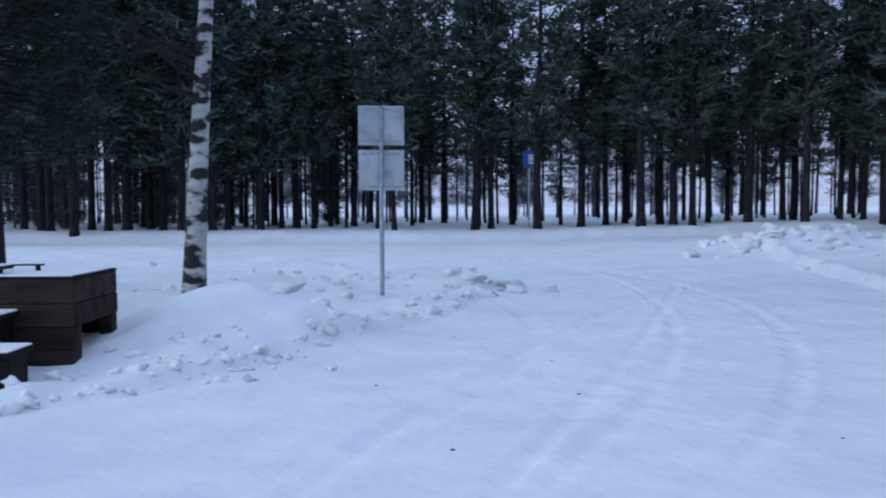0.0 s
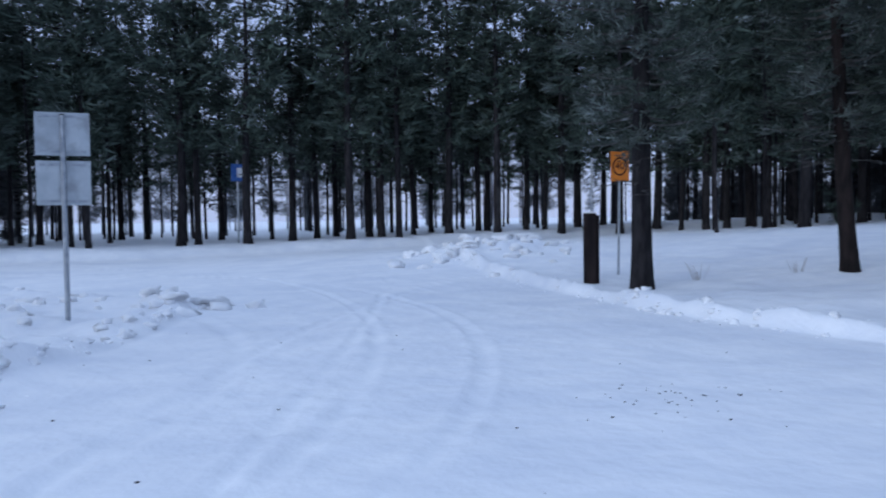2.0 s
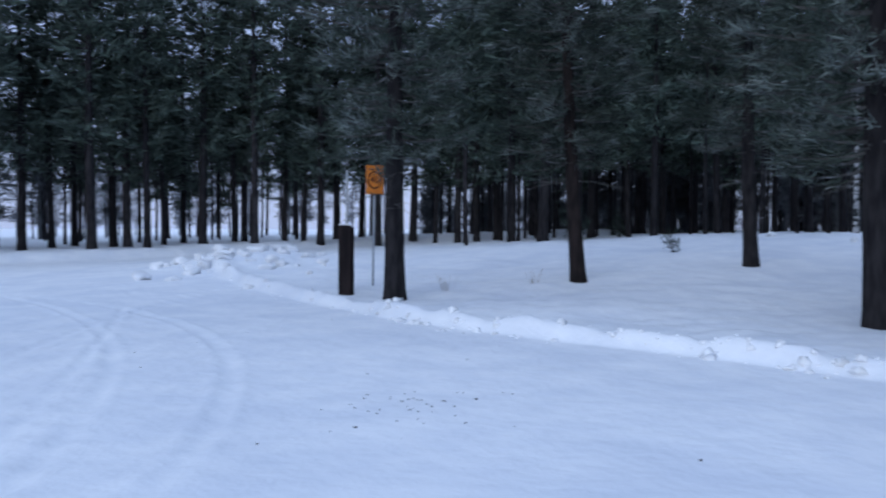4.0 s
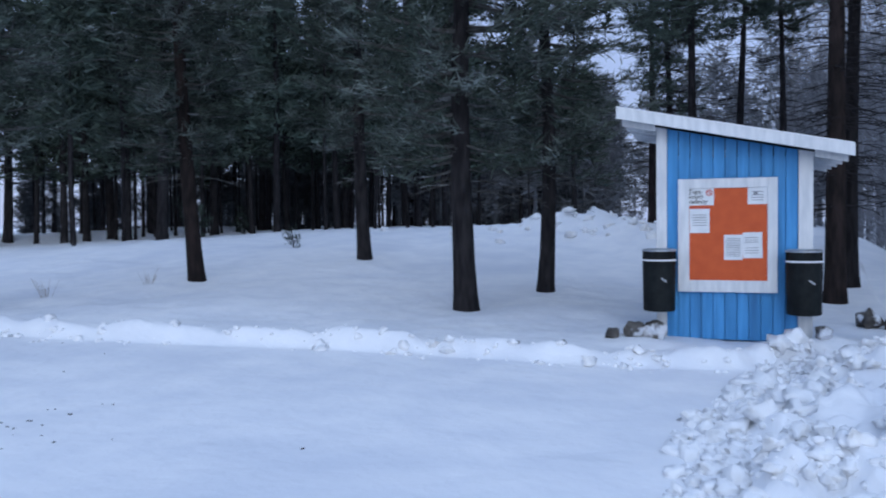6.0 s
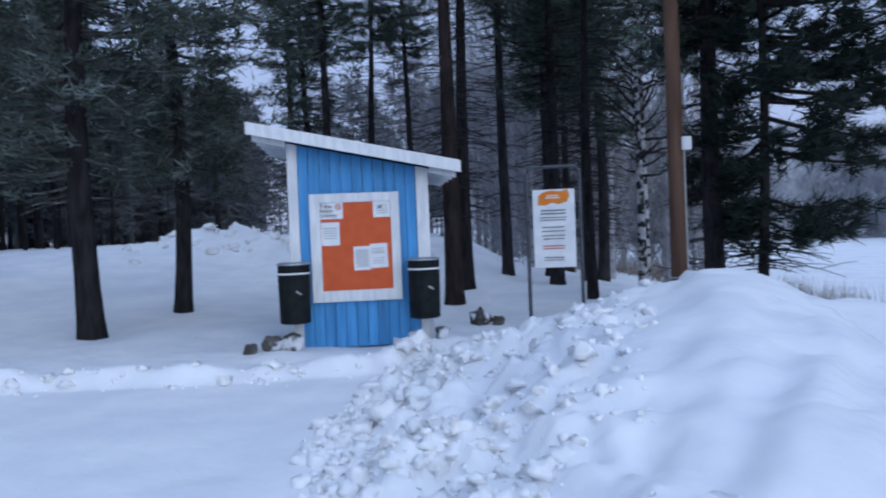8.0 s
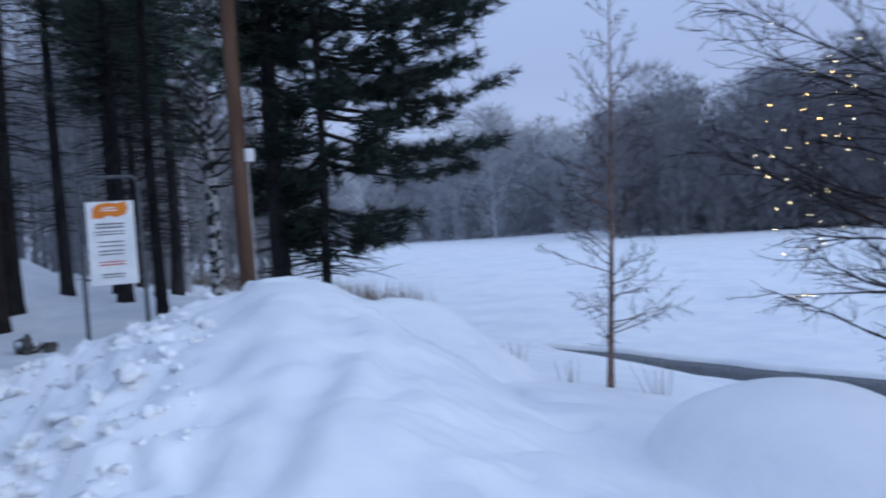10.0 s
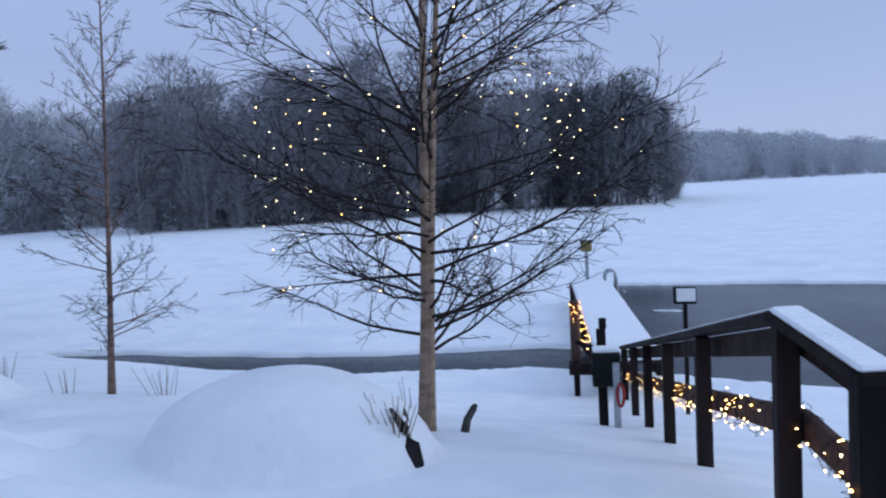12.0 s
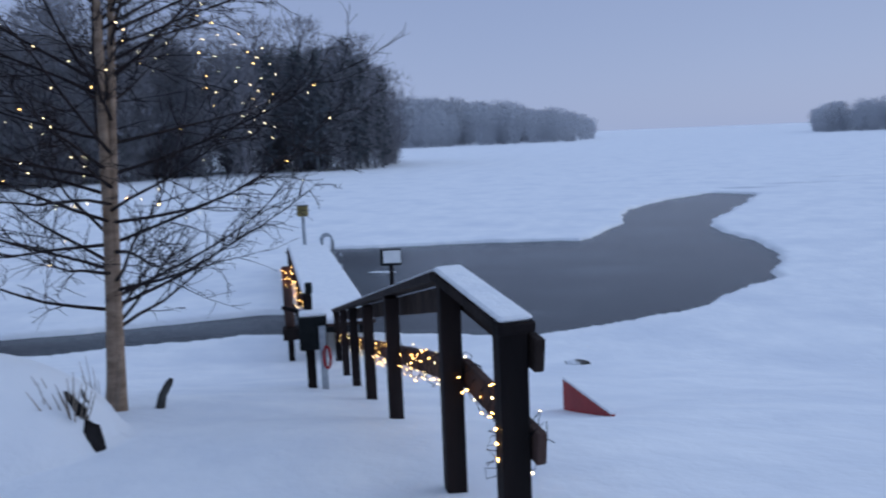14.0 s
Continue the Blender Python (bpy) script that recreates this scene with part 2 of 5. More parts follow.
# ---------------------------------------------------------------- mesh helpers
class Shape:
    """Collects vertices and faces for one mesh."""

    def __init__(self):
        self.v, self.f, self.blocks = [], [], []

    def add(self, verts, faces):
        k = len(self.v)
        self.v.extend(verts)
        self.f.extend([tuple(i + k for i in f) for f in faces])
        return self

    def box(self, x0, x1, y0, y1, z0, z1, m=None, b=0.0):
        """A box, with its upright and level edges cut by b."""
        if b <= 0:
            v = [(x, y, z) for z in (z0, z1) for x, y in ((x0, y0), (x1, y0), (x1, y1), (x0, y1))]
            f = [(3, 2, 1, 0), (4, 5, 6, 7), (0, 1, 5, 4), (1, 2, 6, 5), (2, 3, 7, 6), (3, 0, 4, 7)]
        else:
            v, f = [], []
            for z, k in ((z0, b), (z0 + b, 0), (z1 - b, 0), (z1, b)):
                a0, a1, c0, c1 = x0 + k, x1 - k, y0 + k, y1 - k
                v += [(a0 + b, c0, z), (a1 - b, c0, z), (a1, c0 + b, z), (a1, c1 - b, z), (a1 - b, c1, z), (a0 + b, c1, z), (a0, c1 - b, z), (a0, c0 + b, z)]
            for r in range(3):
                f += [(r * 8 + i, r * 8 + (i + 1) % 8, r * 8 + 8 + (i + 1) % 8, r * 8 + 8 + i) for i in range(8)]
            f += [tuple(range(7, -1, -1)), tuple(range(24, 32))]
        if m:
            v = [tuple(m @ Vector(p)) for p in v]
        return self.add(v, f)

    def beam(self, a, c, w, h, b=0.004):
        """A squared timber from a to c; h is its upright size."""
        a, c = Vector(a), Vector(c)
        d = c - a
        side = d.cross(Vector((0, 0, 1)))
        side = side.normalized() if side.length > 1e-6 else Vector((1, 0, 0))
        m = Matrix((side, d.normalized(), side.cross(d).normalized())).transposed().to_4x4()
        return self.box(-w / 2, w / 2, 0, d.length, -h / 2, h / 2, Matrix.Translation(a) @ m, b)

    def tube(self, path, radii, n=8, caps=True):
        path = [Vector(p) for p in path]
        k = len(self.v)
        for i, p in enumerate(path):
            d = (path[min(i + 1, len(path) - 1)] - path[max(i - 1, 0)]).normalized()
            s = d.cross(Vector((0.31, 0.95, 0.02)) if abs(d.z) > 0.9 else Vector((0, 0, 1))).normalized()
            u = s.cross(d)
            for j in range(n):
                a = 2 * math.pi * j / n
                self.v.append(tuple(p + (s * math.cos(a) + u * math.sin(a)) * radii[i]))
        for i in range(len(path) - 1):
            for j in range(n):
                q = k + i * n
                self.f.append((q + j, q + (j + 1) % n, q + n + (j + 1) % n, q + n + j))
        if caps and n > 3:
            self.f.append(tuple(k + j for j in range(n - 1, -1, -1)))
            self.f.append(tuple(k + (len(path) - 1) * n + j for j in range(n)))
        return self

    def blades(self, at, way, width, length):
        """Narrow three-cornered blades from the places at, along way."""
        at, way = np.asarray(at, float), np.asarray(way, float)
        side = np.cross(way, np.random.normal(size=way.shape))
        side /= np.linalg.norm(side, axis=1, keepdims=True) + 1e-9
        side *= (np.asarray(width) / 2)[:, None]
        tip = at + way * np.asarray(length)[:, None]
        block = np.stack([at - side, at + side, tip], 1).reshape(-1, 3)
        self.blocks.append((block, np.arange(len(block)), np.full(len(at), 3)))
        return self

    def arrays(self):
        """All that is in the shape, as blocks of vertices, corners and corner counts."""
        out = list(self.blocks)
        if self.v:
            out.append((np.array(self.v, float), np.array([i for f in self.f for i in f]), np.array([len(f) for f in self.f])))
        return out

    def lump(self, centre, size, rng, rough=0.35, sub=1, grain=1.4):
        o = Vector((rng.uniform(-50, 50), rng.uniform(-50, 50), rng.uniform(-50, 50)))
        turn = Euler((rng.uniform(0, 6), rng.uniform(0, 6), rng.uniform(0, 6))).to_matrix()
        v = []
        for q in BALLS[sub][0]:
            d = turn @ (q * (1 + rough * noise.noise(q * grain + o) * 1.6))
            v.append((centre[0] + d.x * size[0], centre[1] + d.y * size[1], centre[2] + d.z * size[2]))
        return self.add(v, BALLS[sub][1])

    def mesh(self, name, mat, smooth=False):
        me = bpy.data.meshes.new(name)
        blocks = self.arrays()
        starts = np.cumsum([0] + [len(b[0]) for b in blocks])
        verts = np.concatenate([b[0] for b in blocks])
        corners = np.concatenate([b[1] + k for b, k in zip(blocks, starts)])
        counts = np.concatenate([b[2] for b in blocks])
        me.vertices.add(len(verts))
        me.vertices.foreach_set("co", verts.ravel())
        me.loops.add(len(corners))
        me.loops.foreach_set("vertex_index", corners)
        me.polygons.add(len(counts))
        me.polygons.foreach_set("loop_start", np.cumsum(counts) - counts)
        me.polygons.foreach_set("use_smooth", np.full(len(counts), smooth))
        me.update(calc_edges=True)
        me.materials.append(mat)
        return me


def ball(sub):
    bm = bmesh.new()
    bmesh.ops.create_icosphere(bm, subdivisions=sub, radius=1)
    out = [q.co.copy() for q in bm.verts], [tuple(w.index for w in f.verts) for f in bm.faces]
    bm.free()
    return out


BALLS = {k: ball(k) for k in (1, 2, 3)}


def part(name, shape, mat, parent=None, label="", smooth=False):
    """One mesh object under a thing or a part."""
    ob = new(name, shape.mesh(name, mat, smooth))
    ob.parent = parent
    return tagged(ob, label)


def thing(name, label, category, m=None, group="", kind=""):
    """An empty at the base of a thing, to which its parts are tied."""
    ob = new(name)
    ob.empty_display_size = 0.1
    if m:
        ob.matrix_basis = m
    return tagged(ob, label, category, group, kind)


def lattice(ix, iy, seed):
    h = (ix.astype(np.int64) * 374761393 + iy.astype(np.int64) * 668265263 + seed * 1442695041) & 0x7FFFFFFF
    h = ((h ^ (h >> 13)) * 1274126177) & 0x7FFFFFFF
    return ((h ^ (h >> 16)) & 0xFFFF) / 65535.0


def value_noise(x, y, size, seed=1):
    """Smooth noise from -1 to 1 with bumps of about that size."""
    x, y = np.asarray(x, float) / size, np.asarray(y, float) / size
    ix, iy = np.floor(x), np.floor(y)
    fx, fy = x - ix, y - iy
    fx, fy = fx * fx * (3 - 2 * fx), fy * fy * (3 - 2 * fy)
    a, b = lattice(ix, iy, seed), lattice(ix + 1, iy, seed)
    c, d = lattice(ix, iy + 1, seed), lattice(ix + 1, iy + 1, seed)
    return 2 * ((a * (1 - fx) + b * fx) * (1 - fy) + (c * (1 - fx) + d * fx) * fy) - 1


def step(a, b, v):
    t = np.clip((v - a) / (b - a), 0, 1)
    return t * t * (3 - 2 * t)


def to_line(x, y, pts):
    """Distance to a broken line, and how far along it (0 to 1) the nearest place lies."""
    best, along = np.full(np.shape(x), 1e9), np.zeros(np.shape(x))
    n = len(pts) - 1
    for i in range(n):
        (ax, ay), (bx, by) = pts[i], pts[i + 1]
        dx, dy = bx - ax, by - ay
        t = np.clip(((x - ax) * dx + (y - ay) * dy) / (dx * dx + dy * dy), 0, 1)
        d = np.hypot(x - ax - t * dx, y - ay - t * dy)
        along = np.where(d < best, (i + t) / n, along)
        best = np.minimum(best, d)
    return best, along


def inside(x, y, pts):
    """Signed distance to a closed outline, below zero within it."""
    d, _ = to_line(x, y, pts + pts[:1])
    odd = np.zeros(np.shape(x), bool)
    for (ax, ay), (bx, by) in zip(pts, pts[1:] + pts[:1]):
        if ay != by:
            odd ^= ((ay > y) != (by > y)) & (x < (bx - ax) * (y - ay) / (by - ay) + ax)
    return np.where(odd, -d, d)


# ---------------------------------------------------------------- the ground: one sheet of snow
LAKE, WATER_Z = -1.95, -2.06
POND = [(3.2, -14.7), (0.55, -14.6), (-2.3, -16.2), (-5.0, -19.8), (-6.2, -24.0), (-6.1, -26.0), (-5.3, -30.5), (-7.3, -35.5), (-10.4, -43.5),
        (-8.6, -45.5), (-5.6, -42.0), (-3.2, -37.2), (-2.6, -32.0), (-0.9, -27.3), (3.6, -27.2), (9.0, -26.2), (6.3, -20.0), (4.6, -16.0)]
CHANNEL = [(3.0, -15.7), (6.2, -15.6), (9.2, -14.2), (12.4, -13.4), (15.6, -13.0), (17.8, -12.9)]
ROAD_EDGE = [(-9, 5.2), (-4.2, 6.1), (-2.5, 7.2), (-1.3, 8.9), (-0.4, 10.6), (0.7, 13.0), (1.4, 15.2), (-2.0, 22.0), (-9, 30.5)]
WINDROW = [(11.6, -0.4), (9.75, 0.9), (9.42, 2.2), (9.42, 3.8), (9.3, 6.0), (8.9, 8.0), (8.62, 10.0), (8.62, 11.8), (8.95, 14.2), (9.45, 20.0), (10.6, 24.8), (14.5, 30.5)]
PILE = [(3.6, -1.5), (6.2, -2.0), (9.1, -2.75), (8.75, -3.95)]


def height(x, y):
    x, y = np.asarray(x, float), np.asarray(y, float)
    r = np.hypot(x, y)
    az = np.degrees(np.arctan2(x, y))
    low = value_noise(x, y, 5.0, 3)
    mid = value_noise(x, y, 1.1, 4)
    fine = value_noise(x, y, 0.33, 5)
    tiny = value_noise(x, y, 0.13, 6)
    # the bank down to the lake
    drop = step(0, 1, (-4.0 - y - 0.5 * low) / 9.0)
    lake = step(-12.2, -13.4, y + 0.35 * value_noise(x, y, 3.0, 9))
    h = LAKE * (0.35 * drop + 0.65 * np.clip((-3.6 - y) / 9.2, 0, 1)) * (1 - lake) + LAKE * lake
    land = (1 - lake) * step(-3.5, -1.0, y)
    # the ploughed yard and the road; the snow beside it is softer and higher
    d_road, _ = to_line(x, y, ROAD_EDGE)
    left = (x < np.interp(y, [p[1] for p in ROAD_EDGE] + [31], [p[0] for p in ROAD_EDGE] + [-60])) & (y > 5.2)
    soft_l = np.where(left, step(0.0, 0.8, d_road), 0.0) * (1 - 0.9 * np.exp(-((x + 4.2) / 1.7) ** 2 - ((y - 7.9) / 1.0) ** 2))
    h = h + soft_l * (0.10 + 0.09 * mid + 0.05 * low + 0.055 * fine) + np.where(left, step(0.0, 0.16, d_road) * np.exp(-(np.clip(d_road - 0.25, 0, 9) / 0.45) ** 2) * (0.09 + 0.05 * mid + 0.06 * fine), 0)
    d_w, t_w = to_line(x, y, WINDROW)
    right = x > np.interp(y, [p[1] for p in WINDROW], [p[0] for p in WINDROW])
    soft_r = np.where(right & (y > -1.0), step(0.2, 1.2, d_w), 0.0)
    # its face to the yard is cut steep by the plough, its back slopes away
    off_w = np.where(right, d_w, -d_w) + 0.07 * mid + 0.05 * fine
    lip = step(-0.13, 0.10, off_w) * (0.22 + 0.78 * np.exp(-(np.clip(off_w - 0.15, 0, 9) / 0.42) ** 2))
    h = h + lip * (0.23 + 0.04 * low + 0.06 * mid + 0.05 * fine + 0.025 * tiny) * step(-1.2, 0.6, y)
    # the ground climbs slowly under the single pines
    climb = np.clip(d_w - 1.2, 0, 5.5) * np.interp(y, [2, 5, 9, 13, 17], [0.022, 0.026, 0.046, 0.066, 0.03])
    h = h + np.where(right & (y > -1.0), climb, 0.0) * step(31, 22, r)
    h = h + soft_r * (0.02 + 0.035 * mid + 0.05 * low + 0.012 * fine)
    # the ridge with the wood to the east
    rise = np.interp(az, [4, 20, 34, 46, 58, 70, 84, 96, 104, 112], [0.0, 0.25, 0.55, 1.0, 1.32, 1.45, 1.4, 0.9, 0.45, 0.0])
    h = h + rise * step(17, 33, r) * land
    berm = np.exp(-((x - 27.5) / 2.2) ** 2 - ((y - 7.2) / 3.6) ** 2)
    h = h + berm * (0.55 + 0.28 * mid + 0.12 * fine)
    h = h + np.exp(-((x - 25) / 1.5) ** 2 - ((y - 3.2) / 3.0) ** 2) * (0.3 + 0.18 * mid)
    # the bank behind the crossing road, and the wood's floor
    far_bank = step(36.8, 38.6, y + 0.4 * low) * (0.42 + 0.05 * mid)
    h = h + far_bank * step(80, 40, np.abs(x))
    # heaps by the road
    h = h + np.exp(-(((x + 2.35) / 1.35) ** 2 + ((y - 10.4) / 1.25) ** 2)) * (0.48 + 0.05 * mid + 0.02 * fine)
    h = h + np.exp(-(((x - 1.2) / 0.9) ** 2 + ((y - 15.4) / 0.5) ** 2)) * (0.16 + 0.12 * fine)
    h = h + np.exp(-(((x - 12.6) / 2.6) ** 2 + ((y - 25.5) / 2.6) ** 2)) * (0.42 + 0.16 * mid + 0.10 * fine)
    # the great heap that the plough has left
    d_p, t_p = to_line(x, y, PILE)
    crest = np.interp(t_p, [0, 0.17, 0.4, 0.57, 0.67, 0.85, 1.0], [0.30, 0.50, 0.86, 1.04, 1.03, 0.98, 0.80])
    north = y > np.interp(x, [3.6, 6.2, 9.1], [-1.5, -2.0, -2.75])
    wide = np.where(north, np.interp(t_p, [0, 0.33, 0.67, 1], [2.2, 3.0, 3.3, 2.4]), np.interp(t_p, [0, 0.33, 0.67, 1], [1.7, 2.0, 2.3, 1.9]))
    k = np.clip(1 - d_p / wide, 0, 1)
    heap = crest * np.where(north, k ** 1.5 * (1.6 - 0.6 * k), k ** 1.15 * (2 - k ** 1.5)) * 0.98
    rough = step(0.02, 0.2, k) * np.where(north, step(0.95, 0.5, k), 0.25 * step(0.95, 0.6, k))
    h = h + heap + rough * (0.15 * value_noise(x, y, 0.5, 11) + 0.12 * fine + 0.09 * tiny + 0.04 * value_noise(x, y, 0.07, 12)) + 0.045 * np.sqrt(k) * step(0.15, 0.4, k) * value_noise(0.5 * x + 0.85 * y, 0.16 * (0.5 * y - 0.85 * x), 0.24, 47) + k * (0.08 * mid + 0.02 * fine + 0.05 * np.abs(value_noise(x * 0.9 + y * 0.4, y * 0.5 - x * 0.2, 0.42, 37)) + 0.11 * value_noise(x * 0.6 + y * 0.8, y * 0.6 - x * 0.8, 0.55, 31) * value_noise(x, y, 2.0, 33))
    # snow-covered boulder and drifts by the bank
    h = h + (0.55 + 0.04 * mid) * np.clip(1 - ((x - 3.62) / 1.0) ** 2 - ((y + 4.52) / 0.85) ** 2, 0, 1) ** 0.55
    h = h + 0.07 * np.exp(-((x - 5.6) / 1.3) ** 2 - ((y + 3.9) / 0.6) ** 2) + 0.10 * np.exp(-((x - 1.7) / 1.0) ** 2 - ((y + 4.9) / 0.9) ** 2)
    bank = step(-3.0, -4.5, y) * (1 - lake)
    h = h + bank * (0.06 * low + 0.04 * mid + 0.006 * fine)
    h = h + 0.05 * value_noise(x, y, 0.7, 41) * np.exp(-((y + 3.4) / 0.8) ** 2) * step(2.5, 4.5, x) * step(10, 8, x)
    # the hollow of the path beside the hand rail
    h = h - 0.07 * np.exp(-((x - 0.9) / 1.5) ** 2 - ((y + 6.6) / 1.9) ** 2)
    # footprints along the foot of the heap
    foot = np.exp(-((y + 4.15 - 0.22 * np.sin(x * 1.1)) / 0.42) ** 2) * step(4.3, 4.9, x) * step(8.4, 7.2, x)
    h = h - foot * 0.27 * step(0.12, 0.42, value_noise(x, y, 0.42, 14))
    # wheel tracks in the yard
    flat = (1 - soft_l) * (1 - soft_r) * step(-1.0, 0.5, y) * step(0.4, 0.0, heap) * np.where(left, 0, 1)
    for cx, cy, rad, w in ((-10.6, 15.2, 16.01, 0.16), (-18.7, 17.3, 23.02, 0.14), (36.5, -8.1, 39.38, 0.13), (-139.9, 70.1, 154.76, 0.12), (-9.0, 12.0, 10.6, 0.2)):
        d = np.hypot(x - cx, y - cy) - rad
        h = h + flat * (0.020 * np.exp(-((np.abs(d) - w) / 0.06) ** 2) * (0.6 + 0.6 * fine) - 0.017 * np.exp(-(d / (w * 0.7)) ** 2) * (1 + 0.8 * tiny))
    h = h + flat * (0.012 * mid + 0.007 * fine + 0.025 * low)
    h = h + 0.02 * lake * value_noise(x, y, 2.5, 21) * step(0, 1, -y - 15)
    # open water
    wob = 0.16 * value_noise(x, y, 1.3, 17) + 0.07 * fine
    d_pond = inside(x, y, POND) + wob
    d_ch, t_ch = to_line(x, y, CHANNEL)
    d_ch = d_ch - np.interp(t_ch, [0, 0.3, 0.8, 1.0], [0.95, 0.95, 0.6, 0.05]) + wob * 0.6
    for cx, cy, a, b in ((-10.6, -47.5, 1.3, 0.35), (-14.3, -50.0, 1.5, 0.3), (-17.0, -54.5, 1.4, 0.35)):
        d_pond = np.minimum(d_pond, (np.sqrt(((x - cx) / a) ** 2 + ((y - cy) / b) ** 2) - 1) * b + 0.2 * wob)
    sink = step(0.14, -0.18, np.minimum(d_pond, d_ch))
    return h * (1 - sink) + (LAKE - 0.75) * sink


def ground_z(x, y):
    return float(height(np.array([x]), np.array([y]))[0])


def graded(stops):
    """Grid lines through (from, to, spacing) stretches."""
    out = []
    for a, b, s in stops:
        out.append(np.linspace(a, b, max(2, int(round(abs(b - a) / s)) + 1))[:-1])
    return np.concatenate(out + [[stops[-1][1]]])


gx = graded([(-2500, -300, 300), (-300, -60, 20), (-60, -12, 1.5), (-12, -4, 0.25), (-4, 2.6, 0.085), (2.6, 10.6, 0.052), (10.6, 12, 0.085), (12, 18, 0.16), (18, 40, 0.6), (40, 100, 3), (100, 300, 20), (300, 2500, 300)])
gy = graded([(-2500, -300, 300), (-300, -60, 20), (-60, -28, 0.3), (-28, -8, 0.13), (-8, -3.2, 0.085), (-3.2, 1.8, 0.052), (1.8, 8, 0.085), (8, 17, 0.13), (17, 42, 0.4), (42, 100, 3), (100, 300, 20), (300, 2500, 300)])
GX, GY = np.meshgrid(gx, gy)
GZ = height(GX, GY)
gme = bpy.data.meshes.new("ground")
nv, nw = len(gx), len(gy)
idx = np.arange(nv * nw).reshape(nw, nv)
quads = np.stack([idx[:-1, :-1], idx[:-1, 1:], idx[1:, 1:], idx[1:, :-1]], -1).reshape(-1, 4)
gme.vertices.add(nv * nw)
gme.vertices.foreach_set("co", np.stack([GX, GY, GZ], -1).ravel())
gme.loops.add(quads.size)
gme.loops.foreach_set("vertex_index", quads.ravel())
gme.polygons.add(len(quads))
gme.polygons.foreach_set("loop_start", np.arange(0, quads.size, 4))
gme.polygons.foreach_set("use_smooth", np.ones(len(quads), bool))
gme.update(calc_edges=True)
gme.materials.append(SNOW)
tagged(new("ground", gme), "snow-covered ground with a ploughed yard sloping to a frozen lake", "snow", kind="structure")

wx = np.linspace(-20, 20, 60)
wy = np.linspace(-58, -11, 60)
sh = Shape()
sh.add([(float(x), float(y), WATER_Z) for y in wy for x in wx], [(j * 60 + i, j * 60 + i + 1, j * 60 + 61 + i, j * 60 + 60 + i) for j in range(59) for i in range(59)])
tagged(part("water", sh, WATER), "dark open water in a gap of the lake ice", "water", kind="structure")


# ---------------------------------------------------------------- trees
def unit(v):
    return v / (np.linalg.norm(v, axis=-1, keepdims=True) + 1e-9)


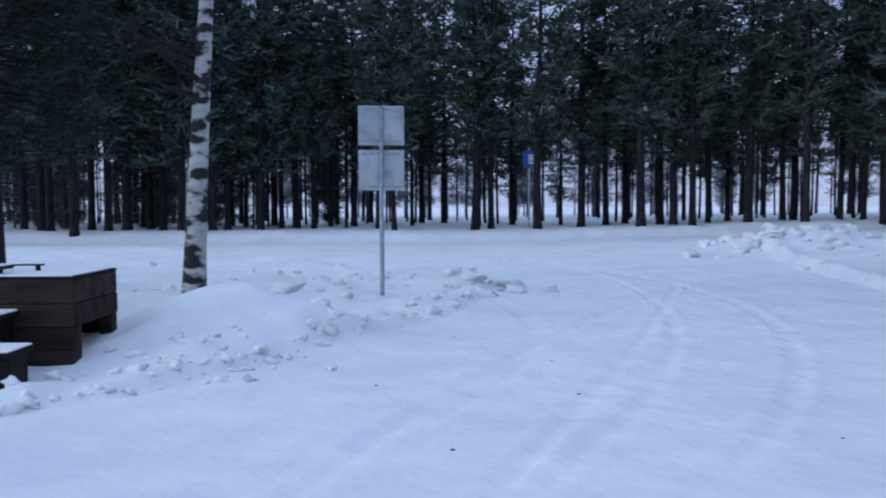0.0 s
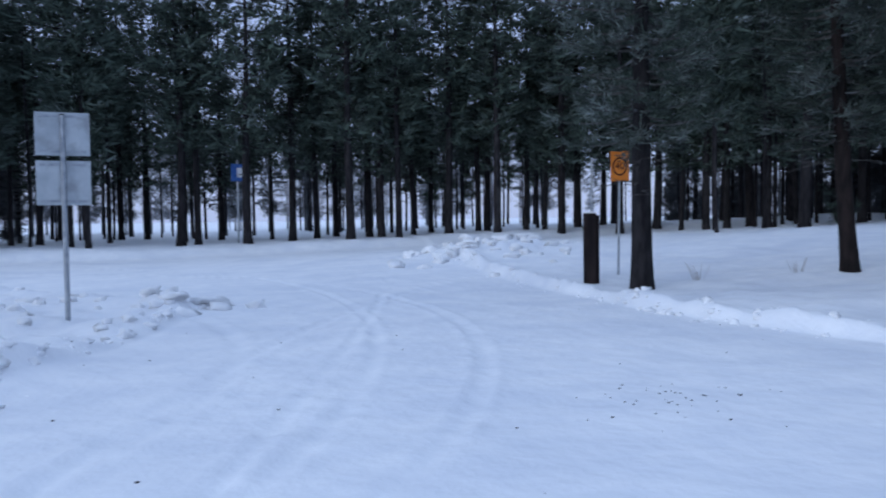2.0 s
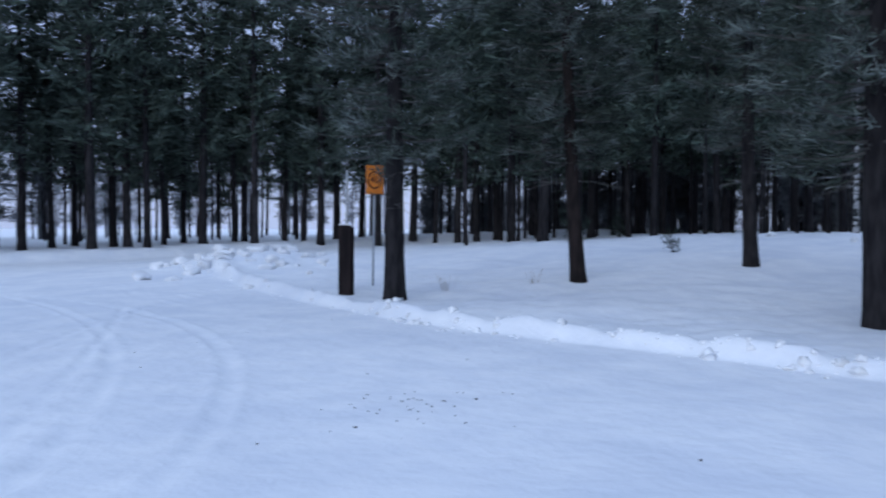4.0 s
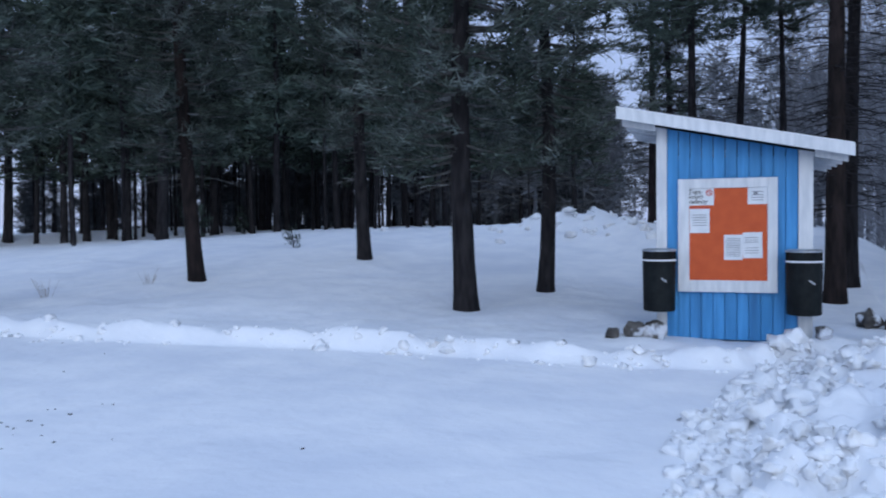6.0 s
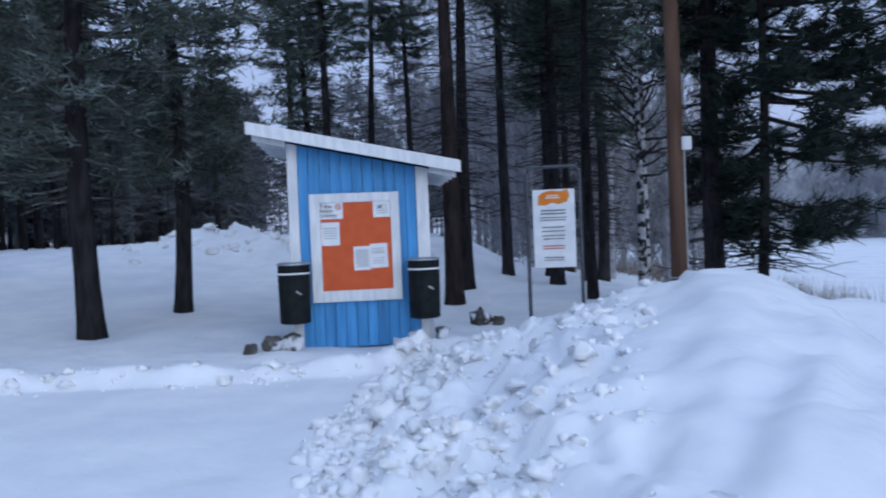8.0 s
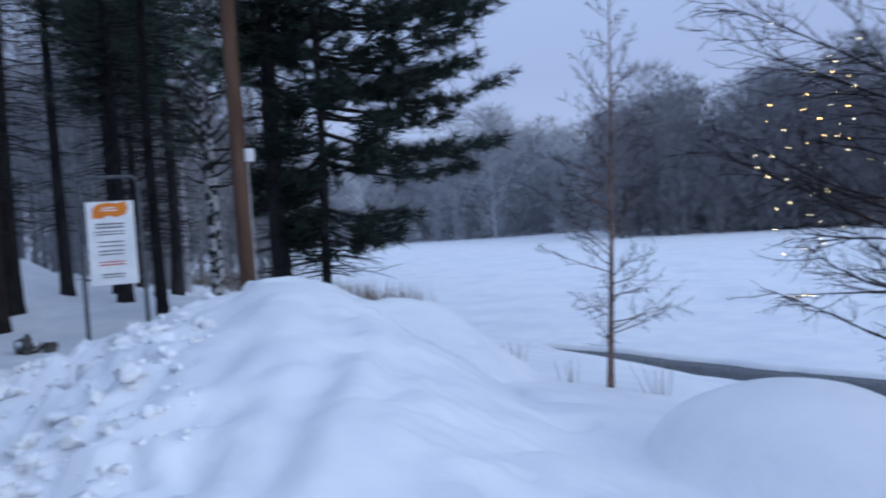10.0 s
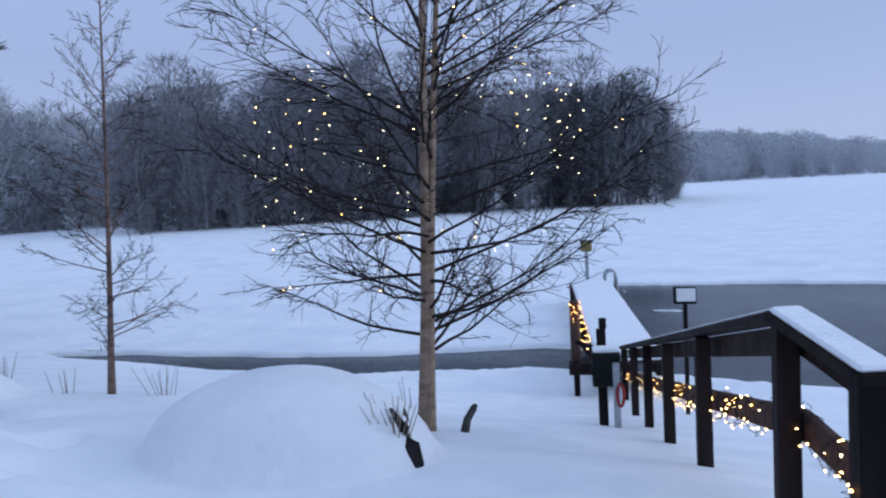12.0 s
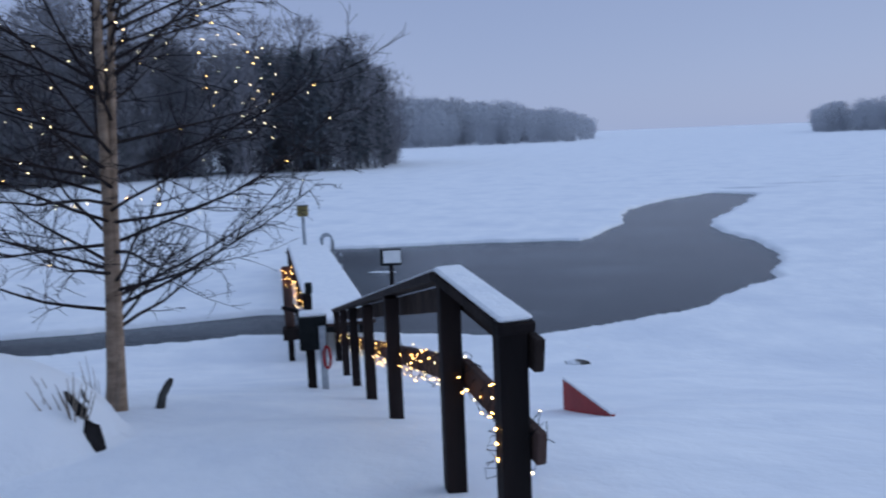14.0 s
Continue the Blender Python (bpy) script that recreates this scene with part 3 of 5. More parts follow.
def pine_shapes(seed, tall, base, r0, spread, whorl=0.5, per=4, tufts=7, blades=7, length=0.42, width=0.075, lean=0.0, sides=9, dead=12, droop=0.0, inner=0.28, side_reach=0.30, dead_top=1.05, dead_low=0.62, bare_side=None):
    """Trunk, limbs and needle sprays of a pine: an open, ragged crown over a bare trunk; limbs are short towards bare_side."""
    rng = random.Random(seed)
    nr = np.random.RandomState(seed)
    bend = [rng.uniform(-0.12, 0.12) for _ in range(4)]

    def axis(z):
        u = z / tall
        return Vector((lean * z * (1 - 0.5 * u) + bend[0] * math.sin(2.2 * u * 3) , bend[1] * math.sin(1.7 * u * 3 + bend[2] * 9), z))

    trunk = Shape()
    zs = [-0.25, 0.0, 0.25, 0.8] + [0.8 + (tall - 0.8) * i / 9 for i in range(1, 10)]
    trunk.tube([axis(z) for z in zs], [r0 * (1.2 if z <= 0 else 1.07 if z < 0.5 else max(0.06, 1 - 0.88 * (z / tall) ** 1.1)) for z in zs], sides)
    limbs = Shape()
    at, way = [], []
    z = base
    while z < tall - 0.2:
        u = (z - base) / (tall - base)
        reach = spread * (0.55 + 0.75 * u if u < 0.35 else 0.82 * (1.18 - u) / 0.83 + 0.08) * rng.uniform(0.75, 1.1)
        for i in range(per):
            a = rng.uniform(0, 2 * math.pi)
            ln = reach * rng.uniform(0.55, 1.15)
            if bare_side is not None:
                ln *= 1 - 0.72 * max(0.0, math.cos(a - bare_side))
            o = axis(z + rng.uniform(-0.2, 0.2))
            up = -0.10 + 0.55 * u + rng.uniform(-0.15, 0.15)
            pts = []
            for k in range(5):
                s = k / 4
                wob = 0.10 * ln * math.sin(3 * s + a * 3) * s
                pts.append(o + Vector((math.cos(a) * ln * s - math.sin(a) * wob, math.sin(a) * ln * s + math.cos(a) * wob, ln * (up * s - (0.22 + droop) * s + (0.28 + droop * 0.8) * s * s))))
            limbs.tube(pts, [max(0.006, 0.028 * (1 - s / 4.6) * (0.5 + ln / 2.5)) for s in range(5)], 3, False)
            m = max(2, int(tufts * ln / spread))
            for k in range(m):
                s = inner + (1 - inner) * (k + rng.random()) / m
                q = s * 4
                j = min(3, int(q))
                p = pts[j].lerp(pts[j + 1], q - j)
                side = rng.uniform(-1, 1) * side_reach * ln * (1.15 - s)
                p = p + Vector((-math.sin(a) * side, math.cos(a) * side, rng.uniform(-0.10, 0.10)))
                at.append(p)
                way.append((math.cos(a) * 0.8, math.sin(a) * 0.8, 0.25))
        z += whorl * rng.uniform(0.7, 1.3)
    for i in range(dead):
        a, z = rng.uniform(0, 6.28), rng.uniform(base * dead_low, base * dead_top)
        ln = rng.uniform(0.4, 1.3) * min(1.0, spread / 2)
        o = axis(z)
        pts = [o + Vector((math.cos(a + 0.3 * s) * ln * s, math.sin(a + 0.3 * s) * ln * s, ln * (0.05 - 0.25 * s) * s)) for s in (0, 0.35, 0.7, 1.0)]
        limbs.tube(pts, [0.016, 0.012, 0.008, 0.004], 3, False)
        for q in (1, 2):
            w = a + rng.choice((-1, 1)) * rng.uniform(0.5, 1.0)
            e = pts[q] + Vector((math.cos(w), math.sin(w), rng.uniform(-0.3, 0.2))) * ln * 0.45
            limbs.tube([pts[q], pts[q].lerp(e, 0.6) + Vector((0, 0, 0.02)), e], [0.008, 0.006, 0.003], 3, False)
    at, way = np.array(at), np.array(way)
    n = len(at)
    c = np.repeat(at, blades, 0) + nr.normal(0, 0.09, (n * blades, 3)) * (length / 0.4)
    d = unit(np.repeat(way, blades, 0) + nr.normal(0, 0.75, (n * blades, 3)) * np.array([1, 1, 0.7]))
    np.random.seed(seed)
    needles = Shape().blades(c, d, width * nr.uniform(0.6, 1.3, n * blades), length * nr.uniform(0.55, 1.25, n * blades))
    return trunk, limbs, needles


def pine(name, label, shapes, m, needles=NEEDLES, bark=BARK, group="", limb_mat=None):
    t = thing(name, label, "tree", m, group)
    part("trunk", shapes[0], bark, t, smooth=True)
    tagged(part("bough", shapes[1], limb_mat or bark, t), kind="stuff")
    tagged(part("crown", shapes[2], needles, t), kind="stuff")
    return t


def stand(x, y, turn=0.0, size=1.0, dz=0.0):
    return Matrix.Translation((x, y, ground_z(x, y) + dz)) @ Matrix.Rotation(turn, 4, "Z") @ Matrix.Scale(size, 4)


def place_tree(ob, x, y, turn, size):
    """A copy of a tree, of that size, on the ground."""
    c = copy_thing(ob, Matrix.Translation((x, y, ground_z(x, y))) @ Matrix.Rotation(turn, 4, "Z"))
    c.scale = (size, size, size * (0.95 + 0.1 * ((x * 7.3 + y * 3.1) % 1.0)))
    return c


def polar(az, d):
    return d * math.sin(radians(az)), d * math.cos(radians(az))


# the wood behind the crossing road and on the ridge
LABEL_WOOD = "tall dark pine with bare lower trunk in the wood"
rng = random.Random(7)
KINDS = []
for i, (tall, base, r0, spread) in enumerate(((15, 4.6, 0.17, 2.3), (17, 5.6, 0.21, 2.6), (13, 3.9, 0.14, 2.0), (16, 5.0, 0.24, 3.0), (14, 6.2, 0.13, 1.8), (11, 4.8, 0.075, 1.3), (12, 3.2, 0.09, 1.6), (17, 3.7, 0.2, 3.6))):
    KINDS.append(pine_shapes(40 + i, tall, base, r0, spread, whorl=0.46, per=5, tufts=8, blades=6, length=0.62, width=0.13, sides=8, dead=14))
firsts = []
spots = []


def plant(kind, x, y, turn, size):
    """The first tree of a kind is built, the others are copies of it."""
    spots.append((x, y))
    if firsts[kind] is None:
        firsts[kind] = pine("pine_tree", LABEL_WOOD, KINDS[kind], None, group="pines of the wood")
        firsts[kind].matrix_basis = Matrix.Translation((x, y, ground_z(x, y))) @ Matrix.Rotation(turn, 4, "Z")
        return firsts[kind]
    return place_tree(firsts[kind], x, y, turn, size)


firsts = [None] * len(KINDS)
# the front row along the crossing road: bearing, distance, kind
FRONT = ((-24.5, 47, 3), (-20.6, 44, 1), (-14.0, 44, 1), (-11.8, 50, 2), (-9.4, 48, 0), (-7.2, 45, 0), (-6.0, 50, 4), (-2.6, 44, 1), (-1.6, 43, 2), (4.2, 43, 3),
         (5.3, 44, 1), (8.6, 42, 3), (10.2, 50, 4), (13.2, 46, 0), (15.6, 42, 3), (16.9, 47, 1), (19.0, 43, 1), (20.0, 48, 0), (22.6, 44, 3), (24.6, 46, 0),
         (26.0, 43, 1), (28.1, 48, 0), (29.4, 46, 2), (31.6, 47, 1), (33.4, 50, 0), (38.6, 46, 2), (40.2, 44, 0), (-29, 40, 7), (-25.5, 52, 7), (-22.6, 41, 7), (-18.0, 49, 7), (-16.0, 43, 7), (-12.8, 55, 7), (-9.9, 54, 7), (-4.4, 51, 7), (0.4, 58, 7), (2.0, 60, 7), (6.8, 52, 7), (11.6, 45, 7), (14.6, 52, 7), (21.3, 52, 7), (35.8, 49, 7), (44, 40, 7), (49.5, 43, 7), (-24, 45, 7), (-21.6, 48, 7), (-19.4, 46, 3), (-17.2, 45, 7), (-15.0, 49, 1), (-13.0, 46, 7), (-10.8, 45, 7), (-8.4, 47, 3), (-18.4, 53, 7), (-23.2, 54, 3), (30.5, 44, 7), (34.5, 45, 7), (37.0, 47, 3), (41.5, 44, 7), (43.0, 48, 3), (17.8, 45, 7), (25.3, 47, 7))
for az, d, k in FRONT:
    plant(k, *polar(az, d), rng.uniform(0, 6.28), rng.uniform(0.9, 1.12))
tries = 0
while len(spots) < 138 and tries < 4000:
    tries += 1
    x, y = rng.uniform(-48, 46), rng.uniform(43, 78)
    if all((x - a) ** 2 + (y - b) ** 2 > 3.6 ** 2 for a, b in spots):
        plant(rng.randrange(7), x, y, rng.uniform(0, 6.28), rng.uniform(0.8, 1.1))
while len(spots) < 212 and tries < 9000:
    tries += 1
    az, d = rng.uniform(40, 76), rng.uniform(34, 66)
    x, y = polar(az, d)
    if 66 < az and d < 52:
        continue
    if all((x - a) ** 2 + (y - b) ** 2 > 3.3 ** 2 for a, b in spots):
        plant(rng.randrange(7), x, y, rng.uniform(0, 6.28), rng.uniform(0.8, 1.1))
# far trees deep in the wood and behind the kiosk, greyed in colour for haze
far_kind = pine_shapes(61, 12, 2.2, 0.13, 2.2, whorl=0.6, per=4, tufts=5, blades=5, length=0.85, width=0.15, sides=6, dead=4)


def merge(out, shapes, x, y, z, turn, sx, sz):
    """Adds turned and sized shapes to one large mesh."""
    c, s = math.cos(turn), math.sin(turn)
    for sh in shapes:
        for v, corners, counts in sh.arrays():
            w = np.stack([x + sx * (c * v[:, 0] - s * v[:, 1]), y + sx * (s * v[:, 0] + c * v[:, 1]), z + sz * v[:, 2]], 1)
            out.blocks.append((w, corners, counts))


# slim stems that stand close between the thicker ones
slim = pine_shapes(48, 13, 8.2, 0.085, 1.2, whorl=0.6, per=3, tufts=5, blades=5, length=0.62, width=0.13, sides=6, dead=26)
slim_stems, slim_crowns = Shape(), Shape()
more = 0
while more < 150 and tries < 16000:
    tries += 1
    x, y = (rng.uniform(-40, 42), rng.uniform(43, 80)) if rng.random() < 0.62 else polar(rng.uniform(38, 68), rng.uniform(35, 64))
    if all((x - a) ** 2 + (y - b) ** 2 > 1.5 ** 2 for a, b in spots):
        spots.append((x, y))
        turn, k = rng.uniform(0, 6.28), rng.uniform(0.75, 1.15)
        merge(slim_stems, slim[:2], x, y, ground_z(x, y), turn, k, k)
        merge(slim_crowns, slim[2:], x, y, ground_z(x, y), turn, k, k)
        more += 1
stems = part("slim_pines", slim_stems, BARK, smooth=True)
tagged(stems, "slim bare pine stems standing close in the wood", "wood", kind="stuff")
tagged(part("crown", slim_crowns, NEEDLES, stems), kind="stuff")
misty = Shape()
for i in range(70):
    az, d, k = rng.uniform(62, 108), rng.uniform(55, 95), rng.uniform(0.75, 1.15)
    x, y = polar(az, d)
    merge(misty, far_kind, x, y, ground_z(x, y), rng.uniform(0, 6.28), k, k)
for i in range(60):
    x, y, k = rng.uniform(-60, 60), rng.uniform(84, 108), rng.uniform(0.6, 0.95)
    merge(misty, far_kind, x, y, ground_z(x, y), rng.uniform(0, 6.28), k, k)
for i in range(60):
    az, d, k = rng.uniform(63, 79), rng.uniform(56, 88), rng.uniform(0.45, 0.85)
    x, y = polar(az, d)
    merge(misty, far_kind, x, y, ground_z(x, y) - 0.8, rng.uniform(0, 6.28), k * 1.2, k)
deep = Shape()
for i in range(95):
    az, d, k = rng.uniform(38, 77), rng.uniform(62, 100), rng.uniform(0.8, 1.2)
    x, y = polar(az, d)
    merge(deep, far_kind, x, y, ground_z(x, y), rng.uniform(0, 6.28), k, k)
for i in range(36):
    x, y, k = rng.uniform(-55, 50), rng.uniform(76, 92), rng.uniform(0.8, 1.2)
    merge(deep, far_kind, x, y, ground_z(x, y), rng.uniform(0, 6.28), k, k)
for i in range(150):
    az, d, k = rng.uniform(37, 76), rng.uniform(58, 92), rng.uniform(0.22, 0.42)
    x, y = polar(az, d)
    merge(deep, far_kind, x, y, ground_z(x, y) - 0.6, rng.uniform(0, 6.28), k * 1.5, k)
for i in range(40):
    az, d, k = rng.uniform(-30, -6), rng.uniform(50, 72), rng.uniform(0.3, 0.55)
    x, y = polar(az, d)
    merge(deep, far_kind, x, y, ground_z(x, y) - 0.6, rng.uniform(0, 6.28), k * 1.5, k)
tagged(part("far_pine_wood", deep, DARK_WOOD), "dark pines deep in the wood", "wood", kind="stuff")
tagged(part("far_pine_wood", misty, PINE_MIST), "haze-grey pines deep in the misty wood", "wood", kind="stuff")

# the single pines of the yard, each with its own shape: bearing-free places, height, crown base, radius, spread, lean
NEAR = (
    ("pine_tree", "thick dark pine beside the post at the road's edge", (10.58, 14.68), 13, 3.15, 0.235, 3.5, 0.0, 11),
    ("pine_tree", "leaning slender pine with reddish upper trunk", (14.38, 12.70), 13, 2.95, 0.175, 2.7, -0.095, 12),
    ("pine_tree", "pine with frosted crown on the snowy rise", (18.8, 10.93), 13, 3.25, 0.185, 3.0, -0.04, 13),
    ("pine_tree", "stout dark pine with frosted twisted limbs", (12.9, 5.5), 12, 2.6, 0.20, 3.2, -0.01, 14),
    ("pine_tree", "slim dark pine beside the blue kiosk", (15.7, 5.05), 12, 2.55, 0.16, 2.9, 0.0, 15),
    ("pine_tree", "tall pine with rusty trunk behind the kiosk", (16.6, -0.21), 14, 7.0, 0.19, 3.0, 0.0, 16),
    ("pine_tree", "tall pine close behind another one", (19.4, -0.62), 14, 7.2, 0.18, 2.6, 0.0, 17),
    ("pine_tree", "slender pine with bare lower limbs by the lake shore", (23.4, -1.85), 14, 7.6, 0.17, 2.4, 0.012, 18),
    ("pine_tree", "thin crooked pine by the lake shore", (17.6, -3.2), 12, 6.6, 0.12, 2.2, -0.05, 19),
    ("pine_tree", "dark pine trunk close behind the wooden pole", (14.8, -4.93), 14, 4.9, 0.19, 2.6, 0.0, 20),
    ("pine_tree", "dark pine trunk beside the wooden platform", (-6.05, 12.0), 14, 2.9, 0.24, 3.4, 0.0, 21),
    ("pine_tree", "broad dark pine behind the wooden platform", (-8.2, 15.2), 14, 2.4, 0.2, 3.8, 0.0, 22),
)
near_made = {}
for name, label, (x, y), tall, base, r0, spread, lean, seed in NEAR:
    shore = 16 <= seed <= 20
    s = pine_shapes(seed, tall, base, r0, spread, whorl=0.31, per=6, tufts=15, blades=14, length=0.27, width=0.034, lean=lean, sides=12, dead=150 if shore else 14, dead_top=1.25 if shore else 1.05, dead_low=0.22 if shore else 0.66)
    near_made[seed] = pine(name, label, s, stand(x, y), NEEDLES_FROST if 5 < y < 15 and x > 0 else NEEDLES if shore else NEEDLES_DARK, BARK_RED if seed in (12, 16) else BARK, limb_mat=BARK_PALE if seed < 16 else BARK)
for seed, x, y, k in ((17, 26.0, -3.4, 0.9), (16, 31.5, -4.9, 0.9), (19, 24.6, -4.3, 0.9), (17, 25.0, 3.4, 0.9), (18, 33.0, 1.2, 0.95), (20, 30.2, 4.9, 0.85), (18, 28.5, 2.3, 0.9), (16, 36.0, 6.5, 1.0), (20, 22.0, -3.1, 1.0), (20, 26.5, -5.2, 1.0)):
    c = place_tree(near_made[seed], x, y, x * 3.7, k)
    tagged(c, "dark pine with many bare lower branches by the shore", "tree")
# the broad, dense one that reaches out over the shore
s = pine_shapes(31, 15, 1.75, 0.095, 4.3, whorl=0.40, per=7, tufts=30, blades=30, length=0.27, width=0.032, sides=9, dead=40, droop=0.10, inner=0.36, side_reach=0.34, bare_side=1.65)
pine("pine_tree", "dense broad pine with drooping dark green boughs by the shore", s, stand(14.25, -5.50), NEEDLES_DARK)


def bare_tree(seed, tall, r0, stems, spread, first, twig_n, droop=0.0, bark=BIRCH_TAN, twig_r=0.004, per_m=5.5, thick=0.26, gap=1.0, tilt=(0, 0)):
    """A leafless birch: one or two stems, limbs that sweep outward, and a haze of twigs. Returns trunk shapes, limbs and twigs."""
    rng = random.Random(seed)
    trunks, limbs, twigs = [], Shape(), Shape()
    tips = []

    def grow(p, d, ln, r, level):
        pts, rad = [p], [r]
        n = 6 if level == 1 else 4
        q, v = p.copy(), d.copy()
        for i in range(n):
            g = 0.10 if level == 1 else 0.2
            v = (v + Vector((rng.gauss(0, g), rng.gauss(0, g), rng.gauss(0, 0.7 * g) + (0.05 if level == 1 else -droop)))).normalized()
            q = q + v * (ln / n)
            pts.append(q.copy())
            rad.append(max(twig_r * 0.5, r * (1 - (i + 1) / (n + 0.6))))
        (limbs if level == 1 else twigs).tube(pts, rad, 5 if level == 1 else 3, False)
        if level == 1:
            tips.append(pts)
        if level < 3:
            count = max(2, int(ln * per_m)) if level == 1 else twig_n
            for i in range(count):
                s = (0.18 if level == 1 else 0.1) + 0.8 * (i + rng.random()) / count
                k = min(n - 1, int(s * n))
                b = pts[k].lerp(pts[k + 1], s * n - k)
                along = (pts[k + 1] - pts[k]).normalized()
                w = (along + Vector((rng.gauss(0, 0.6), rng.gauss(0, 0.6), rng.gauss(0.05, 0.45)))).normalized()
                grow(b, w, ln * rng.uniform(0.22, 0.5) * (1.15 - 0.6 * s), max(twig_r, r * 0.34), level + 1)

    for si in range(stems):
        ph = rng.uniform(0, 6)
        zs = [-0.2, 0, 0.3, 0.9] + [0.9 + (tall - 0.9) * i / 9 for i in range(1, 10)]
        def ax(z, si=si):
            gap_m = (0.030 + 0.022 * max(z, 0)) * (si - 0.5 * (stems - 1)) * 2 if stems > 1 else 0.0
            return Vector((-0.87 * gap_m / 2 + 0.012 * math.sin(z * 0.9 + ph) + tilt[0] * z, -0.5 * gap_m / 2 + 0.012 * math.cos(z * 0.7 + ph) + tilt[1] * z, z))

        t = Shape().tube([ax(z) for z in zs], [r0 * (1 if si == 0 else 0.82) * (1.25 if z <= 0 else 1.05 if z < 0.5 else max(0.05, 1 - 0.9 * (max(z, 0) / tall) ** (0.7 if stems > 1 else 1.0))) for z in zs], 12)
        trunks.append(t)
        z = first
        while z < tall * 0.96:
            u = (z - first) / (tall - first)
            a = rng.uniform(0, 6.28)
            ln = spread * (0.75 + 0.5 * u if u < 0.3 else 1.25 * (1.05 - u)) * rng.uniform(0.6, 1.1)
            up = rng.uniform(-0.05, 0.38) + 0.75 * u
            grow(ax(z), Vector((math.cos(a), math.sin(a), up)).normalized(), ln, r0 * thick * (1.1 - 0.6 * u), 1)
            z += rng.uniform(0.10, 0.24) * gap * (1 if stems == 1 else 1.7)
    return trunks, limbs, twigs, tips


BIRCH_AT = (3.30, -5.79)
trunks, limbs, twigs, tips = bare_tree(5, 6.4, 0.060, 2, 2.25, 0.62, 6, bark=BIRCH_TAN, per_m=8, twig_r=0.0036, thick=0.24, gap=0.36, tilt=(-0.055, -0.03))
birch = thing("birch_tree", "leafless birch with twin tan stems and fairy lights on its limbs", "tree", stand(*BIRCH_AT))
for t in trunks:
    part("trunk", t, BIRCH_TAN, birch, smooth=True)
tagged(part("bough", limbs, TWIG, birch), kind="stuff")
tagged(part("twig_haze", twigs, TWIG, birch), kind="stuff")

trunks, l2, t2, _ = bare_tree(9, 4.6, 0.034, 1, 1.25, 0.40, 5, bark=SAPLING, twig_r=0.0030, per_m=11, thick=0.24, gap=0.40, tilt=(-0.036, -0.042))
sap = thing("birch_sapling", "slender leafless young birch with reddish bark in the snow", "tree", stand(7.02, -5.90))
part("trunk", trunks[0], SAPLING, sap, smooth=True)
tagged(part("bough", l2, SAPLING, sap), kind="stuff")
tagged(part("twig_haze", t2, TWIG, sap), kind="stuff")

# the speckled birch by the road, and two pale ones farther off
trunks, l3, t3, _ = bare_tree(12, 9.5, 0.172, 1, 2.2, 3.2, 3, twig_r=0.006, per_m=3)
tb = thing("birch_tree", "birch with black and white bark beside the road", "tree", stand(-3.20, 12.0, dz=-0.10))
tb.rotation_mode = "XYZ"
tb.rotation_euler = (0, radians(3.2), 0)
part("trunk", trunks[0], BIRCH_BARK, tb, smooth=True)
tagged(part("bough", l3, TWIG, tb), kind="stuff")
tagged(part("twig_haze", t3, TWIG, tb), kind="stuff")
for x, y, sz in ((30.2, 13.4, 0.85), (21.3, -5.3, 1.0), (19.5, -4.75, 0.9)):
    c = copy_thing(tb, stand(x, y, x))
    c.scale = (0.75 * sz, 0.75 * sz, sz)
    tagged(c, "slim pale birch among the pines by the shore", "tree")


def crown_wood(seed, tall, wide, n=2000, coarse=1.0):
    """A far bare tree: stem, limbs and a loose haze of twigs, round-topped with an uneven outline."""
    nr = np.random.RandomState(seed)
    stem = Shape().tube([(0, 0, -0.5), (0.1, 0, tall * 0.4), (0, 0.1, tall * 0.9)], [0.17, 0.11, 0.02], 6)
    for k in range(9):
        a, z = nr.uniform(0, 6.28), tall * nr.uniform(0.2, 0.6)
        r = wide * nr.uniform(0.5, 0.9)
        stem.tube([(0, 0, z), (r * 0.45 * math.cos(a), r * 0.45 * math.sin(a), z + tall * 0.12), (r * math.cos(a), r * math.sin(a), z + tall * 0.3)], [0.06, 0.04, 0.015], 3, False)
    u = nr.uniform(0.0, 1.0, n) ** 0.85
    prof = np.sqrt(np.clip(1 - ((u - 0.60) / 0.47) ** 2, 0.16, 1))
    a = nr.uniform(0, 2 * np.pi, n)
    lobes = 1 + 0.22 * np.sin(3 * a + seed + 5 * u) + 0.18 * np.sin(5 * a - 9 * u + seed)
    rad = wide * prof * lobes * nr.uniform(0, 1, n) ** 0.6
    at = np.stack([rad * np.cos(a), rad * np.sin(a), u * tall * 0.94], 1)
    way = unit(np.stack([np.cos(a) * 0.55, np.sin(a) * 0.55, np.full(n, 0.75)], 1) + nr.normal(0, 0.45, (n, 3)))
    np.random.seed(seed)
    tw = Shape().blades(at, way, coarse * nr.uniform(0.03, 0.085, n), nr.uniform(0.45, 1.2, n) * coarse ** 0.4)
    return stem, tw


def wood_tree(shapes, mat, x, y, size, label, group):
    t = thing("bare_tree", label, "tree", Matrix.Translation((x, y, LAKE)), group)
    part("trunk", shapes[0], mat, t)
    tagged(part("crown", shapes[1], mat, t), kind="stuff")
    t.scale = (size,) * 3
    return t


